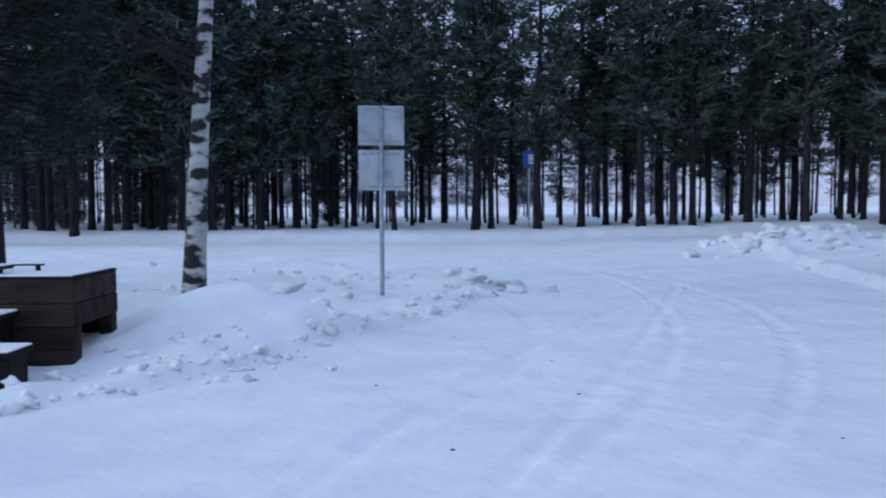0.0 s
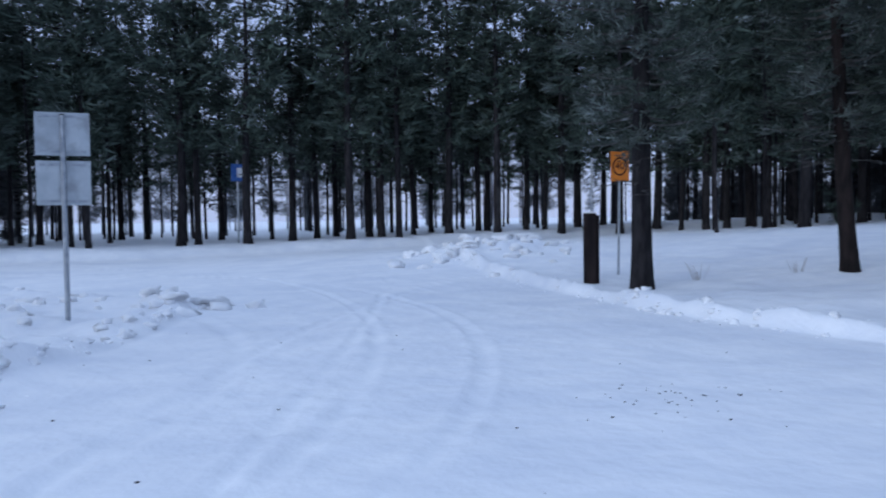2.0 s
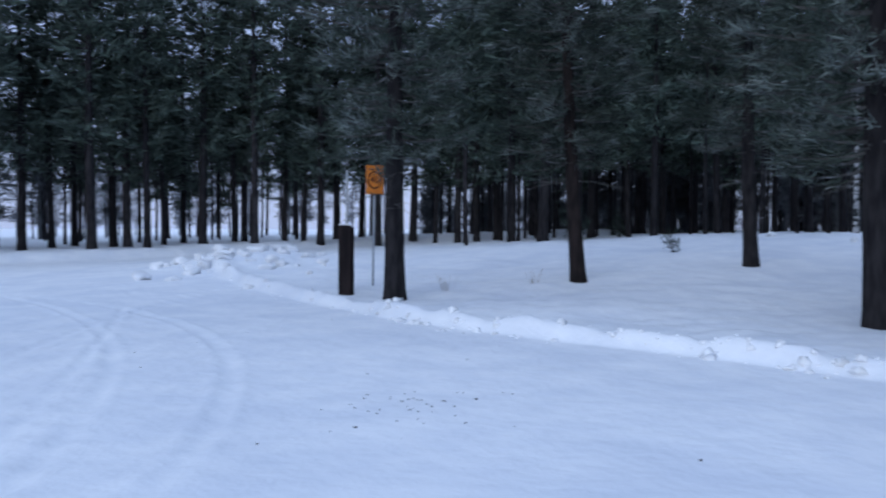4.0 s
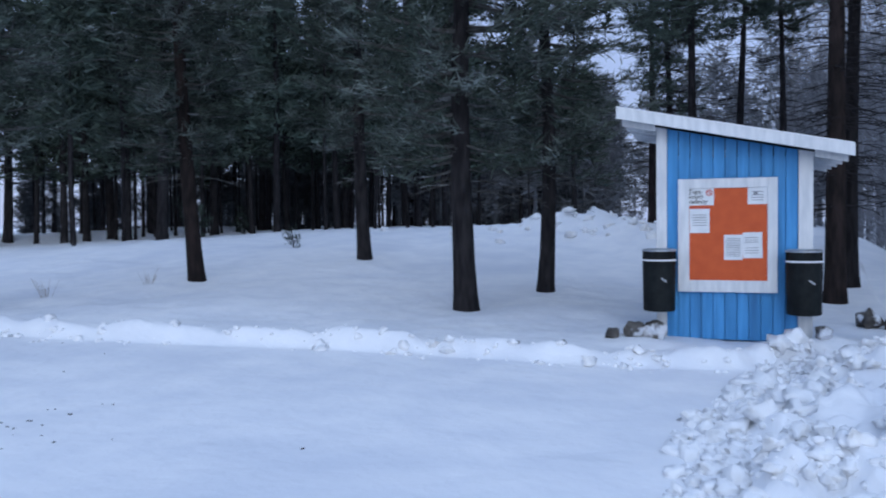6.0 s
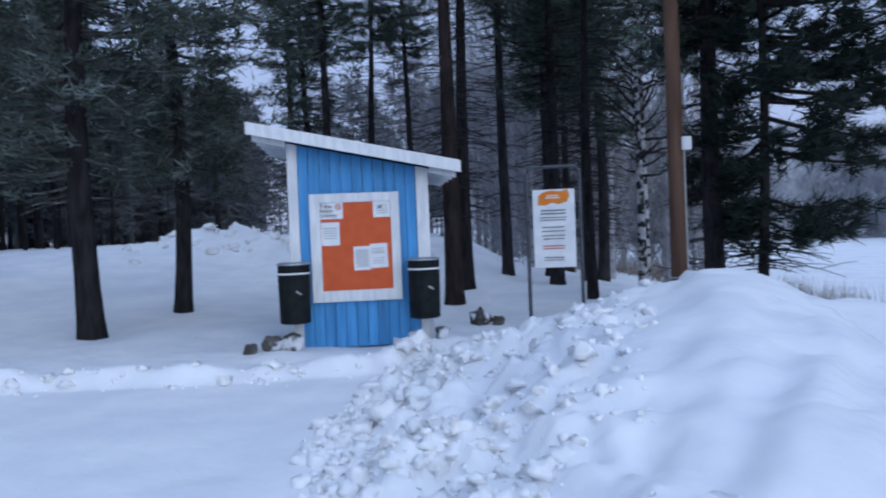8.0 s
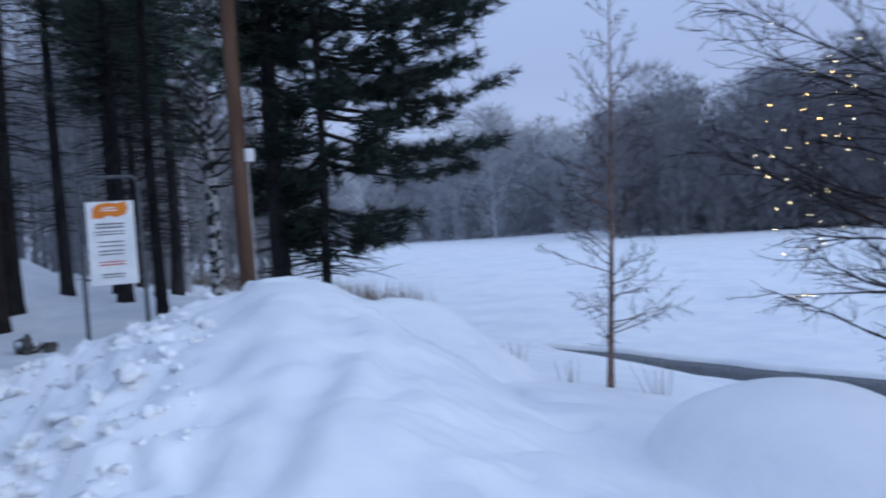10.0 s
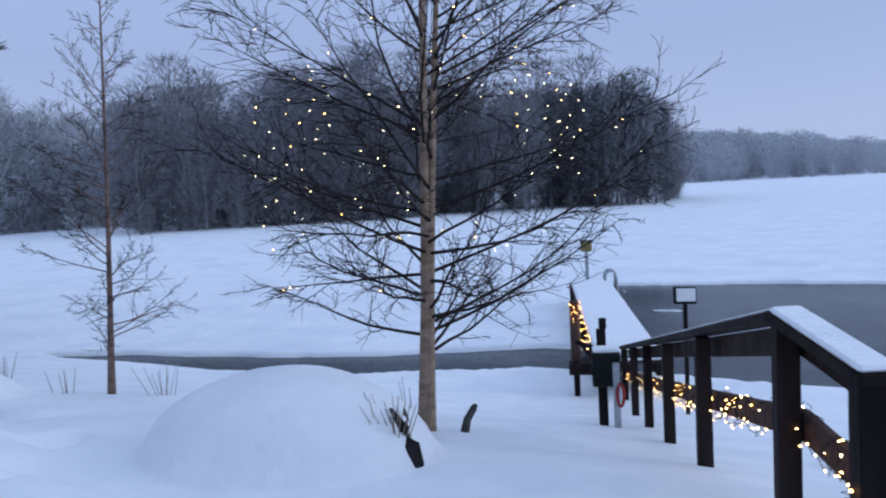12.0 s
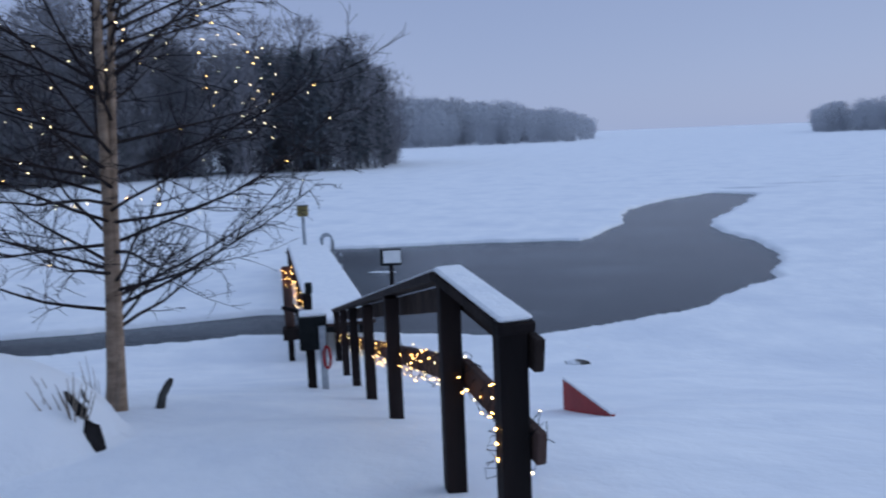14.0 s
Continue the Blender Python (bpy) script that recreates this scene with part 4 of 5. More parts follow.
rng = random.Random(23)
# three stands whose colours carry the haze, palest across the lake
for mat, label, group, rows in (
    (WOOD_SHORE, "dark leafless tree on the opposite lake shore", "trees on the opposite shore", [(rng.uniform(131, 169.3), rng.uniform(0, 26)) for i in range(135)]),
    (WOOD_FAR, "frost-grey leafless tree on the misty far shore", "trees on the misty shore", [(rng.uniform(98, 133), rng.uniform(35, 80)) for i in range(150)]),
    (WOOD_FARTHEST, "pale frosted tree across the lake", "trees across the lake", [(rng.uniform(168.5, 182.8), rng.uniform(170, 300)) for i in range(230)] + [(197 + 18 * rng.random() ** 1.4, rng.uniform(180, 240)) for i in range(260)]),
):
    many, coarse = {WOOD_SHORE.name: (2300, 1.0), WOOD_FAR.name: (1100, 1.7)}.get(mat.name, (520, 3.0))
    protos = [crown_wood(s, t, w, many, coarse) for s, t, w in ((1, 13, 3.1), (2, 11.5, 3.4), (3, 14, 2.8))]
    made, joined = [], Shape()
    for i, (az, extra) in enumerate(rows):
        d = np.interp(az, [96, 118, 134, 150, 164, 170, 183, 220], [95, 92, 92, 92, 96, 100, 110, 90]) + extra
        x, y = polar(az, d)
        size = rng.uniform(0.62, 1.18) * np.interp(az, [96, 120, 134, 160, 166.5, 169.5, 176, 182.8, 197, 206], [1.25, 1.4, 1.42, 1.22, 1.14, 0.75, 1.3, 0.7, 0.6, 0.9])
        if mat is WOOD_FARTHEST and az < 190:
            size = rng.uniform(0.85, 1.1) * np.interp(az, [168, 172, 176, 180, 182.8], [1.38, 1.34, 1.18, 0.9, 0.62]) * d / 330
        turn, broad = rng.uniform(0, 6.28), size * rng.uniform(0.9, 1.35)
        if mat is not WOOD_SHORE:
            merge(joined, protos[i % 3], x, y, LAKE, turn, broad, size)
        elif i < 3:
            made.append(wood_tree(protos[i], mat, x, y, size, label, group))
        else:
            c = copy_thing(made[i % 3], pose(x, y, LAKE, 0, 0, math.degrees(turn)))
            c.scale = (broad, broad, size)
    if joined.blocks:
        tagged(part("far_wood", joined, mat), label.replace("leafless tree", "leafless wood").replace("frosted tree", "haze-toned wood"), "wood", kind="stuff")
# spires take the deep wood's haze-lifted tone
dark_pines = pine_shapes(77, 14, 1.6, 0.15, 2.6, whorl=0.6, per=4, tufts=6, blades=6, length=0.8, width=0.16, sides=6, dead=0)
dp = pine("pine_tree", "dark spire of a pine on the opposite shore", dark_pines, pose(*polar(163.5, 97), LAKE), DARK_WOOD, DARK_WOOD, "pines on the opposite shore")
for az, d, s in ((160.3, 100, 1.0), (166.4, 99, 0.95), (158.0, 104, 0.85), (168.0, 101, 0.85), (164.8, 104, 1.08), (166.9, 103, 1.0), (162.2, 99, 1.05), (165.6, 101, 1.12)):
    c = copy_thing(dp, pose(*polar(az, d), LAKE, 0, 0, az * 7))
    c.scale = (s, s, s)

# bare trees between the kiosk and the lake, mist put into their grey
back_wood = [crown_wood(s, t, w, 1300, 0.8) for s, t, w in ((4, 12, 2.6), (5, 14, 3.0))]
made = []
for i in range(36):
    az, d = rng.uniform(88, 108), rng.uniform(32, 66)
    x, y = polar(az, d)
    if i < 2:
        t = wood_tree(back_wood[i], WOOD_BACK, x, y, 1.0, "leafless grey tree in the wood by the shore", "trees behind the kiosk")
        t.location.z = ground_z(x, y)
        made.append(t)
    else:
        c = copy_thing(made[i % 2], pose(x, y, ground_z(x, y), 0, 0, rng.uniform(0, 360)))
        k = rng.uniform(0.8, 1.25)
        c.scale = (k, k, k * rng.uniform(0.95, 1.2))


# ---------------------------------------------------------------- the blue kiosk with its notice board
def flat_box(u0, u1, y0, y1, z0, z1, b=0.004):
    return Shape().box(u0, u1, y0, y1, z0, z1, None, b)


def text_mesh(word, size, depth=0.002):
    """Built-in lettering as a mesh, standing upright and centred."""
    c = bpy.data.curves.new("lettering", "FONT")
    c.body, c.size, c.extrude, c.align_x, c.align_y = word, size, depth, "CENTER", "CENTER"
    o = bpy.data.objects.new("lettering", c)
    scene.collection.objects.link(o)
    me = bpy.data.meshes.new_from_object(o.evaluated_get(bpy.context.evaluated_depsgraph_get()))
    bpy.data.objects.remove(o)
    bpy.data.curves.remove(c)
    me.transform(Matrix.Rotation(radians(90), 4, "X"))
    return me


KIOSK = pose(11.55, 1.13, -0.02, 0, 0, -84.3)
kiosk = thing("kiosk", "small blue timber kiosk with white corners and slanted roof", "kiosk", KIOSK)
slope = -0.209


def top_at(u):
    return 2.895 + slope * (u + 0.96)


n_boards = 11
for i in range(n_boards):
    u0, u1 = -0.83 + 1.62 * i / n_boards, -0.83 + 1.62 * (i + 1) / n_boards
    g, y = 0.005, 0.0 if i % 2 else 0.018
    v = [(u0 + g, y, 0.06), (u1 - g, y, 0.06), (u1 - g, y + 0.03, 0.06), (u0 + g, y + 0.03, 0.06),
         (u0 + g, y, top_at(u0)), (u1 - g, y, top_at(u1)), (u1 - g, y + 0.03, top_at(u1)), (u0 + g, y + 0.03, top_at(u0))]
    part("board", Shape().add(v, [(3, 2, 1, 0), (4, 5, 6, 7), (0, 1, 5, 4), (1, 2, 6, 5), (2, 3, 7, 6), (3, 0, 4, 7)]), BLUE, kiosk)
depth = 1.9
for u0, u1, name in ((-0.955, -0.925, "side_wall"), (0.925, 0.955, "side_wall")):
    z1 = top_at(u0) - 0.03
    part(name, flat_box(u0, u1, 0.05, depth, 0.05, z1), BLUE, kiosk, "blue painted side wall")
part("back_wall", flat_box(-0.92, 0.92, depth - 0.03, depth, 0.05, 2.46), BLUE, kiosk, "blue painted back wall")
part("backing", flat_box(-0.92, 0.92, 0.052, 0.075, 0.05, 2.46), BLUE, kiosk)
for u0, u1 in ((-0.965, -0.83), (0.795, 0.965)):
    v = [(u0, -0.02, 0.0), (u1, -0.02, 0.0), (u1, 0.05, 0.0), (u0, 0.05, 0.0), (u0, -0.02, top_at(u0)), (u1, -0.02, top_at(u1)), (u1, 0.05, top_at(u1)), (u0, 0.05, top_at(u0))]
    part("corner_board", Shape().add(v, [(3, 2, 1, 0), (4, 5, 6, 7), (0, 1, 5, 4), (1, 2, 6, 5), (2, 3, 7, 6), (3, 0, 4, 7)]), WHITE, kiosk, "white corner board")


def roof_slab(y0, y1, up0, up1, u0=-1.455, u1=1.39):
    z0, z1 = top_at(u0) + 0.03, top_at(u1) + 0.03
    v = [(u0, y0, z0 + up0), (u1, y0, z1 + up0), (u1, y1, z1 + up0), (u0, y1, z0 + up0), (u0, y0, z0 + up1), (u1, y0, z1 + up1), (u1, y1, z1 + up1), (u0, y1, z0 + up1)]
    return Shape().add(v, [(3, 2, 1, 0), (4, 5, 6, 7), (0, 1, 5, 4), (1, 2, 6, 5), (2, 3, 7, 6), (3, 0, 4, 7)])


roof = part("roof", roof_slab(-0.36, depth + 0.3, 0.0, 0.10), ROOF_FELT, kiosk, "roof slab of dark felt")
part("fascia", roof_slab(-0.39, -0.362, -0.035, 0.115), WHITE, roof, "white front fascia board")
part("snow_layer", roof_slab(-0.33, depth + 0.28, 0.102, 0.135), CAP, roof, "thin snow on the roof")
for k in range(5):
    y = -0.2 + k * 0.52
    part("rafter", roof_slab(y, y + 0.06, -0.10, -0.002, 0.97, 1.34), WHITE, roof)
    part("rafter", roof_slab(y, y + 0.06, -0.10, -0.002, -1.40, -0.97), WHITE, roof)

board = thing("notice_board", "orange notice board in a white frame on the blue kiosk", "notice board", KIOSK)
part("panel", flat_box(-0.55, 0.48, -0.035, -0.024, 0.80, 2.08), ORANGE, board, "orange felt panel")
for name, a in (("frame_side", (-0.685, -0.54, 0.69, 2.185)), ("frame_side", (0.425, 0.545, 0.69, 2.185)), ("frame_rail", (-0.54, 0.425, 0.69, 0.845)), ("frame_rail", (-0.54, 0.425, 2.06, 2.185))):
    part(name, flat_box(a[0], a[1], -0.062, -0.022, a[2], a[3]), WHITE, board, "white painted frame board")


def notice(u0, u1, z0, z1, tilt, bars, label, edge=None):
    cu, cz = (u0 + u1) / 2, (z0 + z1) / 2
    m = KIOSK @ Matrix.Translation((cu, -0.0385, cz)) @ Matrix.Rotation(radians(tilt), 4, "Y")
    t = thing("paper_notice", label, "notice", m)
    w, h = (u1 - u0) / 2, (z1 - z0) / 2
    part("sheet", flat_box(-w, w, -0.0015, 0.0015, -h, h, 0), PAPER, t)
    for bu0, bu1, bz, bh, mat in bars:
        part("print_bar", flat_box(-w + 2 * w * bu0, -w + 2 * w * bu1, -0.0035, -0.0018, -h + 2 * h * bz - bh / 2, -h + 2 * h * bz + bh / 2, 0), mat, t)
    if edge:
        part("border", flat_box(-w, w, -0.003, -0.0017, h - 0.02, h, 0), edge, t, "red top edge")
    return t


n1 = notice(-0.54, -0.23, 1.835, 2.065, 0, [], "white no-smoking notice with dark words and a red ring")
for word, u, z in (("Tupa-", -0.075, 0.065), ("kointi", -0.072, 0.0), ("kielletty", -0.048, -0.065)):
    w_ob = new("word", text_mesh(word, 0.078, 0.002))
    w_ob.data.materials.append(BLACK)
    w_ob.parent = n1
    w_ob.location = (u, -0.005, z)
    tagged(w_ob, "dark printed word")
ring = Shape()
for i in range(20):
    a0, a1 = 2 * math.pi * i / 20, 2 * math.pi * (i + 1) / 20
    ring.add([(0.095 + r * math.cos(a), -0.004, 0.05 + r * math.sin(a)) for a in (a0, a1) for r in (0.028, 0.042)], [(0, 2, 3, 1)])
ring.box(-0.036, 0.036, -0.0045, -0.003, -0.006, 0.006, Matrix.Translation((0.095, 0, 0.05)) @ Matrix.Rotation(radians(40), 4, "Y"))
part("ring", ring, RED_INK, n1, "red barred ring")
notice(-0.535, -0.285, 1.47, 1.81, 0, [(0.15, 0.85, y, 0.008, INK) for y in (0.3, 0.4, 0.5, 0.6, 0.7)], "white paper with a red top edge on the orange board", RED_INK)
notice(0.185, 0.425, 1.84, 2.06, 0, [(0.2, 0.8, y, 0.008, INK) for y in (0.25, 0.4, 0.55, 0.75)] + [(0.3, 0.5, 0.65, 0.03, INK)], "small printed sheet in the upper corner of the board")
notice(-0.105, 0.125, 1.115, 1.445, 0, [(0.12, 0.88, y, 0.007, INK) for y in (0.15, 0.22, 0.29, 0.36, 0.43, 0.5, 0.57, 0.64, 0.71, 0.78, 0.85)], "greyish printed sheet on the orange board")
notice(0.125, 0.365, 1.14, 1.475, -1.2, [(0.12, 0.8, y, 0.007, INK) for y in (0.2, 0.3, 0.4, 0.62, 0.7, 0.8)], "slightly tilted printed sheet on the orange board")


def litter_bin(u):
    t = thing("litter_bin", "black round litter bin hung on the kiosk corner", "litter bin", KIOSK @ Matrix.Translation((u, -0.25, 0.03)), "bins on the kiosk")
    part("body", Shape().tube([(0, 0, z) for z in (0.42, 0.43, 1.07, 1.08)], [0.19, 0.205, 0.215, 0.21], 28), BLACK, t, smooth=False)
    part("rim", Shape().tube([(0, 0, 1.081), (0, 0, 1.10)], [0.219, 0.219], 28), CAP, t, "snow-dusted pale rim")
    part("throat", Shape().tube([(0, 0, 1.101), (0, 0, 1.205)], [0.19, 0.19], 28), BLACK, t, "dark open throat")
    part("lid", Shape().tube([(0, 0, 1.206), (0, 0, 1.225), (0, 0, 1.24)], [0.224, 0.224, 0.19], 28), GALV, t, "pale metal lid")
    for a in (-1, 1):
        part("strut", flat_box(a * 0.2 - 0.012, a * 0.2 + 0.012, -0.02, 0.02, 1.08, 1.21, 0.002), BLACK, t)
    part("bracket", flat_box(-0.05, 0.05, 0.19, 0.245, 0.6, 1.0, 0.004), DARK_STEEL, t)
    part("scratch", Shape().box(-0.06, 0.02, -0.222, -0.215, 0.62, 0.64, Matrix.Rotation(radians(35), 4, "Y") @ Matrix.Translation((-0.4, 0, 0.1))), GALV, t, "pale scrape")
    return t


b1 = litter_bin(-0.915)
copy_thing(b1, KIOSK @ Matrix.Translation((0.84, -0.25, 0.02)))
rg = random.Random(3)
for x, y, s, lab in ((11.15, 2.35, 0.13, "brown stone half under snow beside the kiosk"), (11.25, 2.1, 0.16, "grey stone half under snow beside the kiosk"), (11.05, 2.6, 0.09, "small dark stone beside the kiosk"), (11.4, 0.05, 0.10, "small stone at the kiosk's foot"),
                     (13.4, -0.55, 0.16, "dark stump with a snowy edge by the sign"), (13.3, -0.85, 0.10, "small dark stone by the sign")):
    tagged(part("stone", Shape().lump((x, y, ground_z(x, y) + s * 0.5), (s * 1.25, s, s), rg, 0.4, 2), ROCK), lab, "stone")

# ---------------------------------------------------------------- the information sign on two posts
EYE_SIDE = pose(12.9, -1.75, 0, 0, 0, -98.9)
sign = thing("information_sign", "white board with orange heading on two dark arched posts", "sign", EYE_SIDE)
for u in (-0.41, 0.41):
    part("post", Shape().tube([(u, 0, -0.2), (u, 0, 2.35)], [0.03, 0.03], 12), DARK_STEEL, sign)
part("arch", Shape().tube([(-0.41, 0, 2.35)] + [(-0.41 + 0.11 * (1 - math.cos(a)), 0, 2.35 + 0.17 * math.sin(a)) for a in (0.4, 0.8, 1.2, 1.57)] + [(0.41 - 0.11 * (1 - math.cos(a)), 0, 2.35 + 0.17 * math.sin(a)) for a in (1.57, 1.2, 0.8, 0.4)] + [(0.41, 0, 2.35)], [0.028] * 10, 10, False), DARK_STEEL, sign)
panel = part("panel", flat_box(-0.32, 0.325, -0.055, -0.035, 0.955, 2.165, 0.004), PAPER, sign, "white board")
head = Shape().add([(x, -0.060, z) for x, z in ((-0.24, 1.93), (-0.23, 2.07), (-0.15, 2.13), (-0.02, 2.15), (0.10, 2.13), (0.22, 2.16), (0.25, 2.06), (0.21, 1.97), (0.08, 1.93), (-0.02, 1.96), (-0.12, 1.92))], [tuple(range(10, -1, -1))])
part("heading", head, AMBER, panel, "orange blotch of a heading")
for z, w, h, mat in ((2.07, 0.10, 0.016, PAPER), (2.035, 0.12, 0.016, PAPER), (1.84, 0.20, 0.022, INK), (1.79, 0.20, 0.022, INK), (1.73, 0.22, 0.014, INK), (1.69, 0.20, 0.014, INK), (1.58, 0.18, 0.016, INK), (1.52, 0.19, 0.016, INK),
                     (1.45, 0.18, 0.016, INK), (1.40, 0.17, 0.016, INK), (1.29, 0.18, 0.014, RED_INK), (1.25, 0.18, 0.014, RED_INK), (1.11, 0.16, 0.018, INK), (1.07, 0.16, 0.012, INK)):
    part("print_bar", flat_box(-w, w - 0.02, -0.064, -0.0605, z - h / 2, z + h / 2, 0), mat, panel)
for u in (-0.37, 0.355):
    for z in (1.05, 1.6):
        part("clamp", flat_box(u - 0.055, u + 0.055, -0.04, -0.015, z - 0.02, z + 0.02), DARK_STEEL, sign)

# ---------------------------------------------------------------- signs and posts by the road
back = thing("road_sign", "two pale sign plates seen from behind on a steel post", "sign", pose(-0.58, 14.17, 0.02, 0, 0, 3))
part("post", Shape().tube([(0, 0, -0.3), (0, 0, 3.26)], [0.04, 0.04], 12), GALV, back)
for z0, z1 in ((1.87, 2.56), (2.64, 3.31)):
    part("plate", flat_box(-0.39, 0.39, 0.05, 0.065, z0, z1, 0.003), PLATE, back, "bare back of a sign plate")
    for z in (z0 + 0.06, z1 - 0.06):
        part("clamp", flat_box(-0.33, 0.33, 0.038, 0.05, z - 0.02, z + 0.02, 0.003), GALV, back)
part("cap", Shape().tube([(0, 0, 3.261), (0, 0, 3.28)], [0.044, 0.03], 12), BLACK, back)

speed = thing("speed_sign", "orange speed sign with a black ring on a thin post", "sign", pose(11.55, 16.9, 0, 0, 0, -34.7))
part("post", Shape().tube([(-0.05, 0.03, 0.0), (0, 0.03, 3.1)], [0.03, 0.03], 10), GALV, speed)
part("plate", flat_box(-0.215, 0.215, -0.02, 0.0, 2.46, 3.19, 0.004), AMBER, speed, "orange plate")
ring = Shape()
for i in range(28):
    a0, a1 = 2 * math.pi * i / 28, 2 * math.pi * (i + 1) / 28
    ring.add([(r * math.cos(a), -0.0235, 2.82 + r * 1.28 * math.sin(a)) for a in (a0, a1) for r in (0.145, 0.175)], [(0, 2, 3, 1)])
part("ring", ring, BLACK, speed, "black ring")
num = new("numerals", text_mesh("40", 0.24))
num.data.materials.append(BLACK)
num.parent = speed
num.location = (0, -0.024, 2.82)
tagged(num, "black numerals")

post = thing("wooden_post", "thick brown wooden post with a snow cap by the road", "post", pose(10.17, 16.05, ground_z(10.17, 16.05), 0, 0, -33))
part("plank", flat_box(-0.17, 0.12, -0.08, 0.0, -0.25, 1.60, 0.012), WOOD_DARK, post)
part("plank", flat_box(-0.10, 0.19, 0.004, 0.07, -0.25, 1.55, 0.012), WOOD_DARK, post, "darker rear plank")
part("snow_cap", Shape().lump((-0.02, -0.03, 1.61), (0.15, 0.06, 0.025), rg, 0.2, 2), CAP, post)
pole = thing("marker_pole", "thin grey marker pole behind the wooden post", "pole", pose(10.62, 16.7, ground_z(10.6, 16.7)))
part("pole", Shape().tube([(0, 0, -0.2), (0, 0, 2.85)], [0.03, 0.028], 8), GALV, pole)
part("cap", Shape().tube([(0, 0, 2.85), (0, 0, 2.9)], [0.033, 0.02], 8), BLACK, pole)

blue = thing("road_sign", "blue square road sign among the trees across the road", "sign", pose(6.05, 43.2, 0.3, 0, 0, 12))
part("post", Shape().tube([(0, 0.04, -0.3), (0, 0.04, 4.5)], [0.05, 0.05], 8), GALV, blue)
part("plate", flat_box(-0.36, 0.36, -0.02, 0.0, 3.4, 4.3, 0.004), SIGN_BLUE, blue, "blue plate")
part("symbol", flat_box(-0.05, 0.22, -0.026, -0.021, 3.6, 4.1, 0), PAPER, blue, "pale symbol")

# ---------------------------------------------------------------- the utility pole
up = thing("utility_pole", "brown wooden utility pole with a small white box", "pole", pose(13.90, -3.97, ground_z(13.90, -3.97)))
part("pole", Shape().tube([(0, 0, -0.5), (0.0, 0, 4), (0.02, 0, 9.5)], [0.14, 0.125, 0.10], 16), POLE_WOOD, up, smooth=True)
part("conduit", Shape().tube([(0.05, -0.15, -0.3), (0.05, -0.145, 2.85)], [0.03, 0.03], 8), GALV, up, "grey cable conduit")
part("box", Shape().box(-0.19, -0.13, -0.22, -0.06, 2.86, 3.08, None, 0.01), WHITE, up, "small white box")
part("band", Shape().tube([(0, 0, 0.72), (0, 0, 0.75)], [0.143, 0.143], 16), GALV, up)

# ---------------------------------------------------------------- the wooden platform with steps
plat = thing("wooden_platform", "dark brown timber platform with snow on top", "platform", pose(-3.37, 8.4, 0))
for i, (z0, z1) in enumerate(((0.66, 0.90), (0.43, 0.655), (0.20, 0.425), (-0.15, 0.195))):
    part("front_plank", Shape().box(-3.4, 0.0, -0.01 * (i % 2), 0.05, z0, z1, None, 0.008), WOOD_BROWN, plat)
for i, (z0, z1) in enumerate(((0.66, 0.90), (0.43, 0.655))):
    part("side_plank", Shape().box(-0.05, 0.004 + 0.008 * (i % 2), 0.054, 1.15, z0, z1, None, 0.008), WOOD_BROWN, plat)
part("corner_post", flat_box(-0.14, 0.0, 0.054, 0.2, -0.2, 0.43, 0.008), WOOD_BROWN, plat)
part("corner_post", flat_box(-0.14, 0.0, 1.0, 1.15, -0.2, 0.43, 0.008), WOOD_BROWN, plat)
part("back_plank", flat_box(-3.4, -0.05, 1.1, 1.15, -0.2, 0.90, 0.008), WOOD_BROWN, plat)
part("deck", flat_box(-3.4, 0.01, 0.0, 1.16, 0.901, 0.925, 0.004), WOOD_DARK, plat)
part("snow_layer", flat_box(-3.38, -0.01, 0.015, 1.14, 0.926, 0.945, 0.008), CAP, plat, "thin layer of snow on the deck")
rail_b = thing("low_rail", "thin low bar standing on the platform deck", "rail", pose(-3.37, 8.4, 0.94))
part("bar", Shape().beam((-1.25, 0.55, 0.065), (-0.55, 0.62, 0.065), 0.05, 0.018), WOOD_DARK, rail_b)
for u in (-1.2, -0.6):
    part("foot", flat_box(u - 0.02, u + 0.02, 0.57, 0.61, -0.01, 0.055, 0.002), WOOD_DARK, rail_b)
bench = thing("low_bench", "low snow-topped bench board on the platform", "bench", pose(-3.37, 8.4, 0.94))
part("board", flat_box(-1.75, -0.72, 0.12, 0.34, 0.05, 0.085, 0.006), WOOD_BROWN, bench)
part("snow_layer", flat_box(-1.74, -0.73, 0.13, 0.33, 0.086, 0.10, 0.004), CAP, bench)
for u in (-1.6, -0.85):
    part("leg", flat_box(u - 0.03, u + 0.03, 0.15, 0.31, -0.01, 0.049, 0.002), WOOD_BROWN, bench)
steps = thing("wooden_steps", "dark timber steps with snow on the treads leading to the platform", "steps", pose(-3.62, 8.37, 0))
for k, (y0, z1) in enumerate(((-1.05, 0.37), (-0.62, 0.60))):
    y1 = y0 + (0.425 if k == 0 else 0.60)
    off = -0.42 * k
    part("tread", flat_box(-2.6, off + 0.18, y0 - 0.03, y1, z1 - 0.05, z1, 0.006), WOOD_DARK, steps)
    part("snow_layer", flat_box(-2.58, off + 0.17, y0 - 0.02, y1 - 0.01, z1 + 0.001, z1 + 0.022, 0.008), CAP, steps)
    part("riser", flat_box(-2.58, off + 0.14, y0, y0 + 0.03, -0.1 + 0.12 * k, z1 - 0.06, 0.004), WOOD_DARK, steps)
    part("plinth", flat_box(-2.58, off + 0.12, y0 + 0.035, y1 - 0.005, -0.15, z1 - 0.055, 0.004), WOOD_DARK, steps)

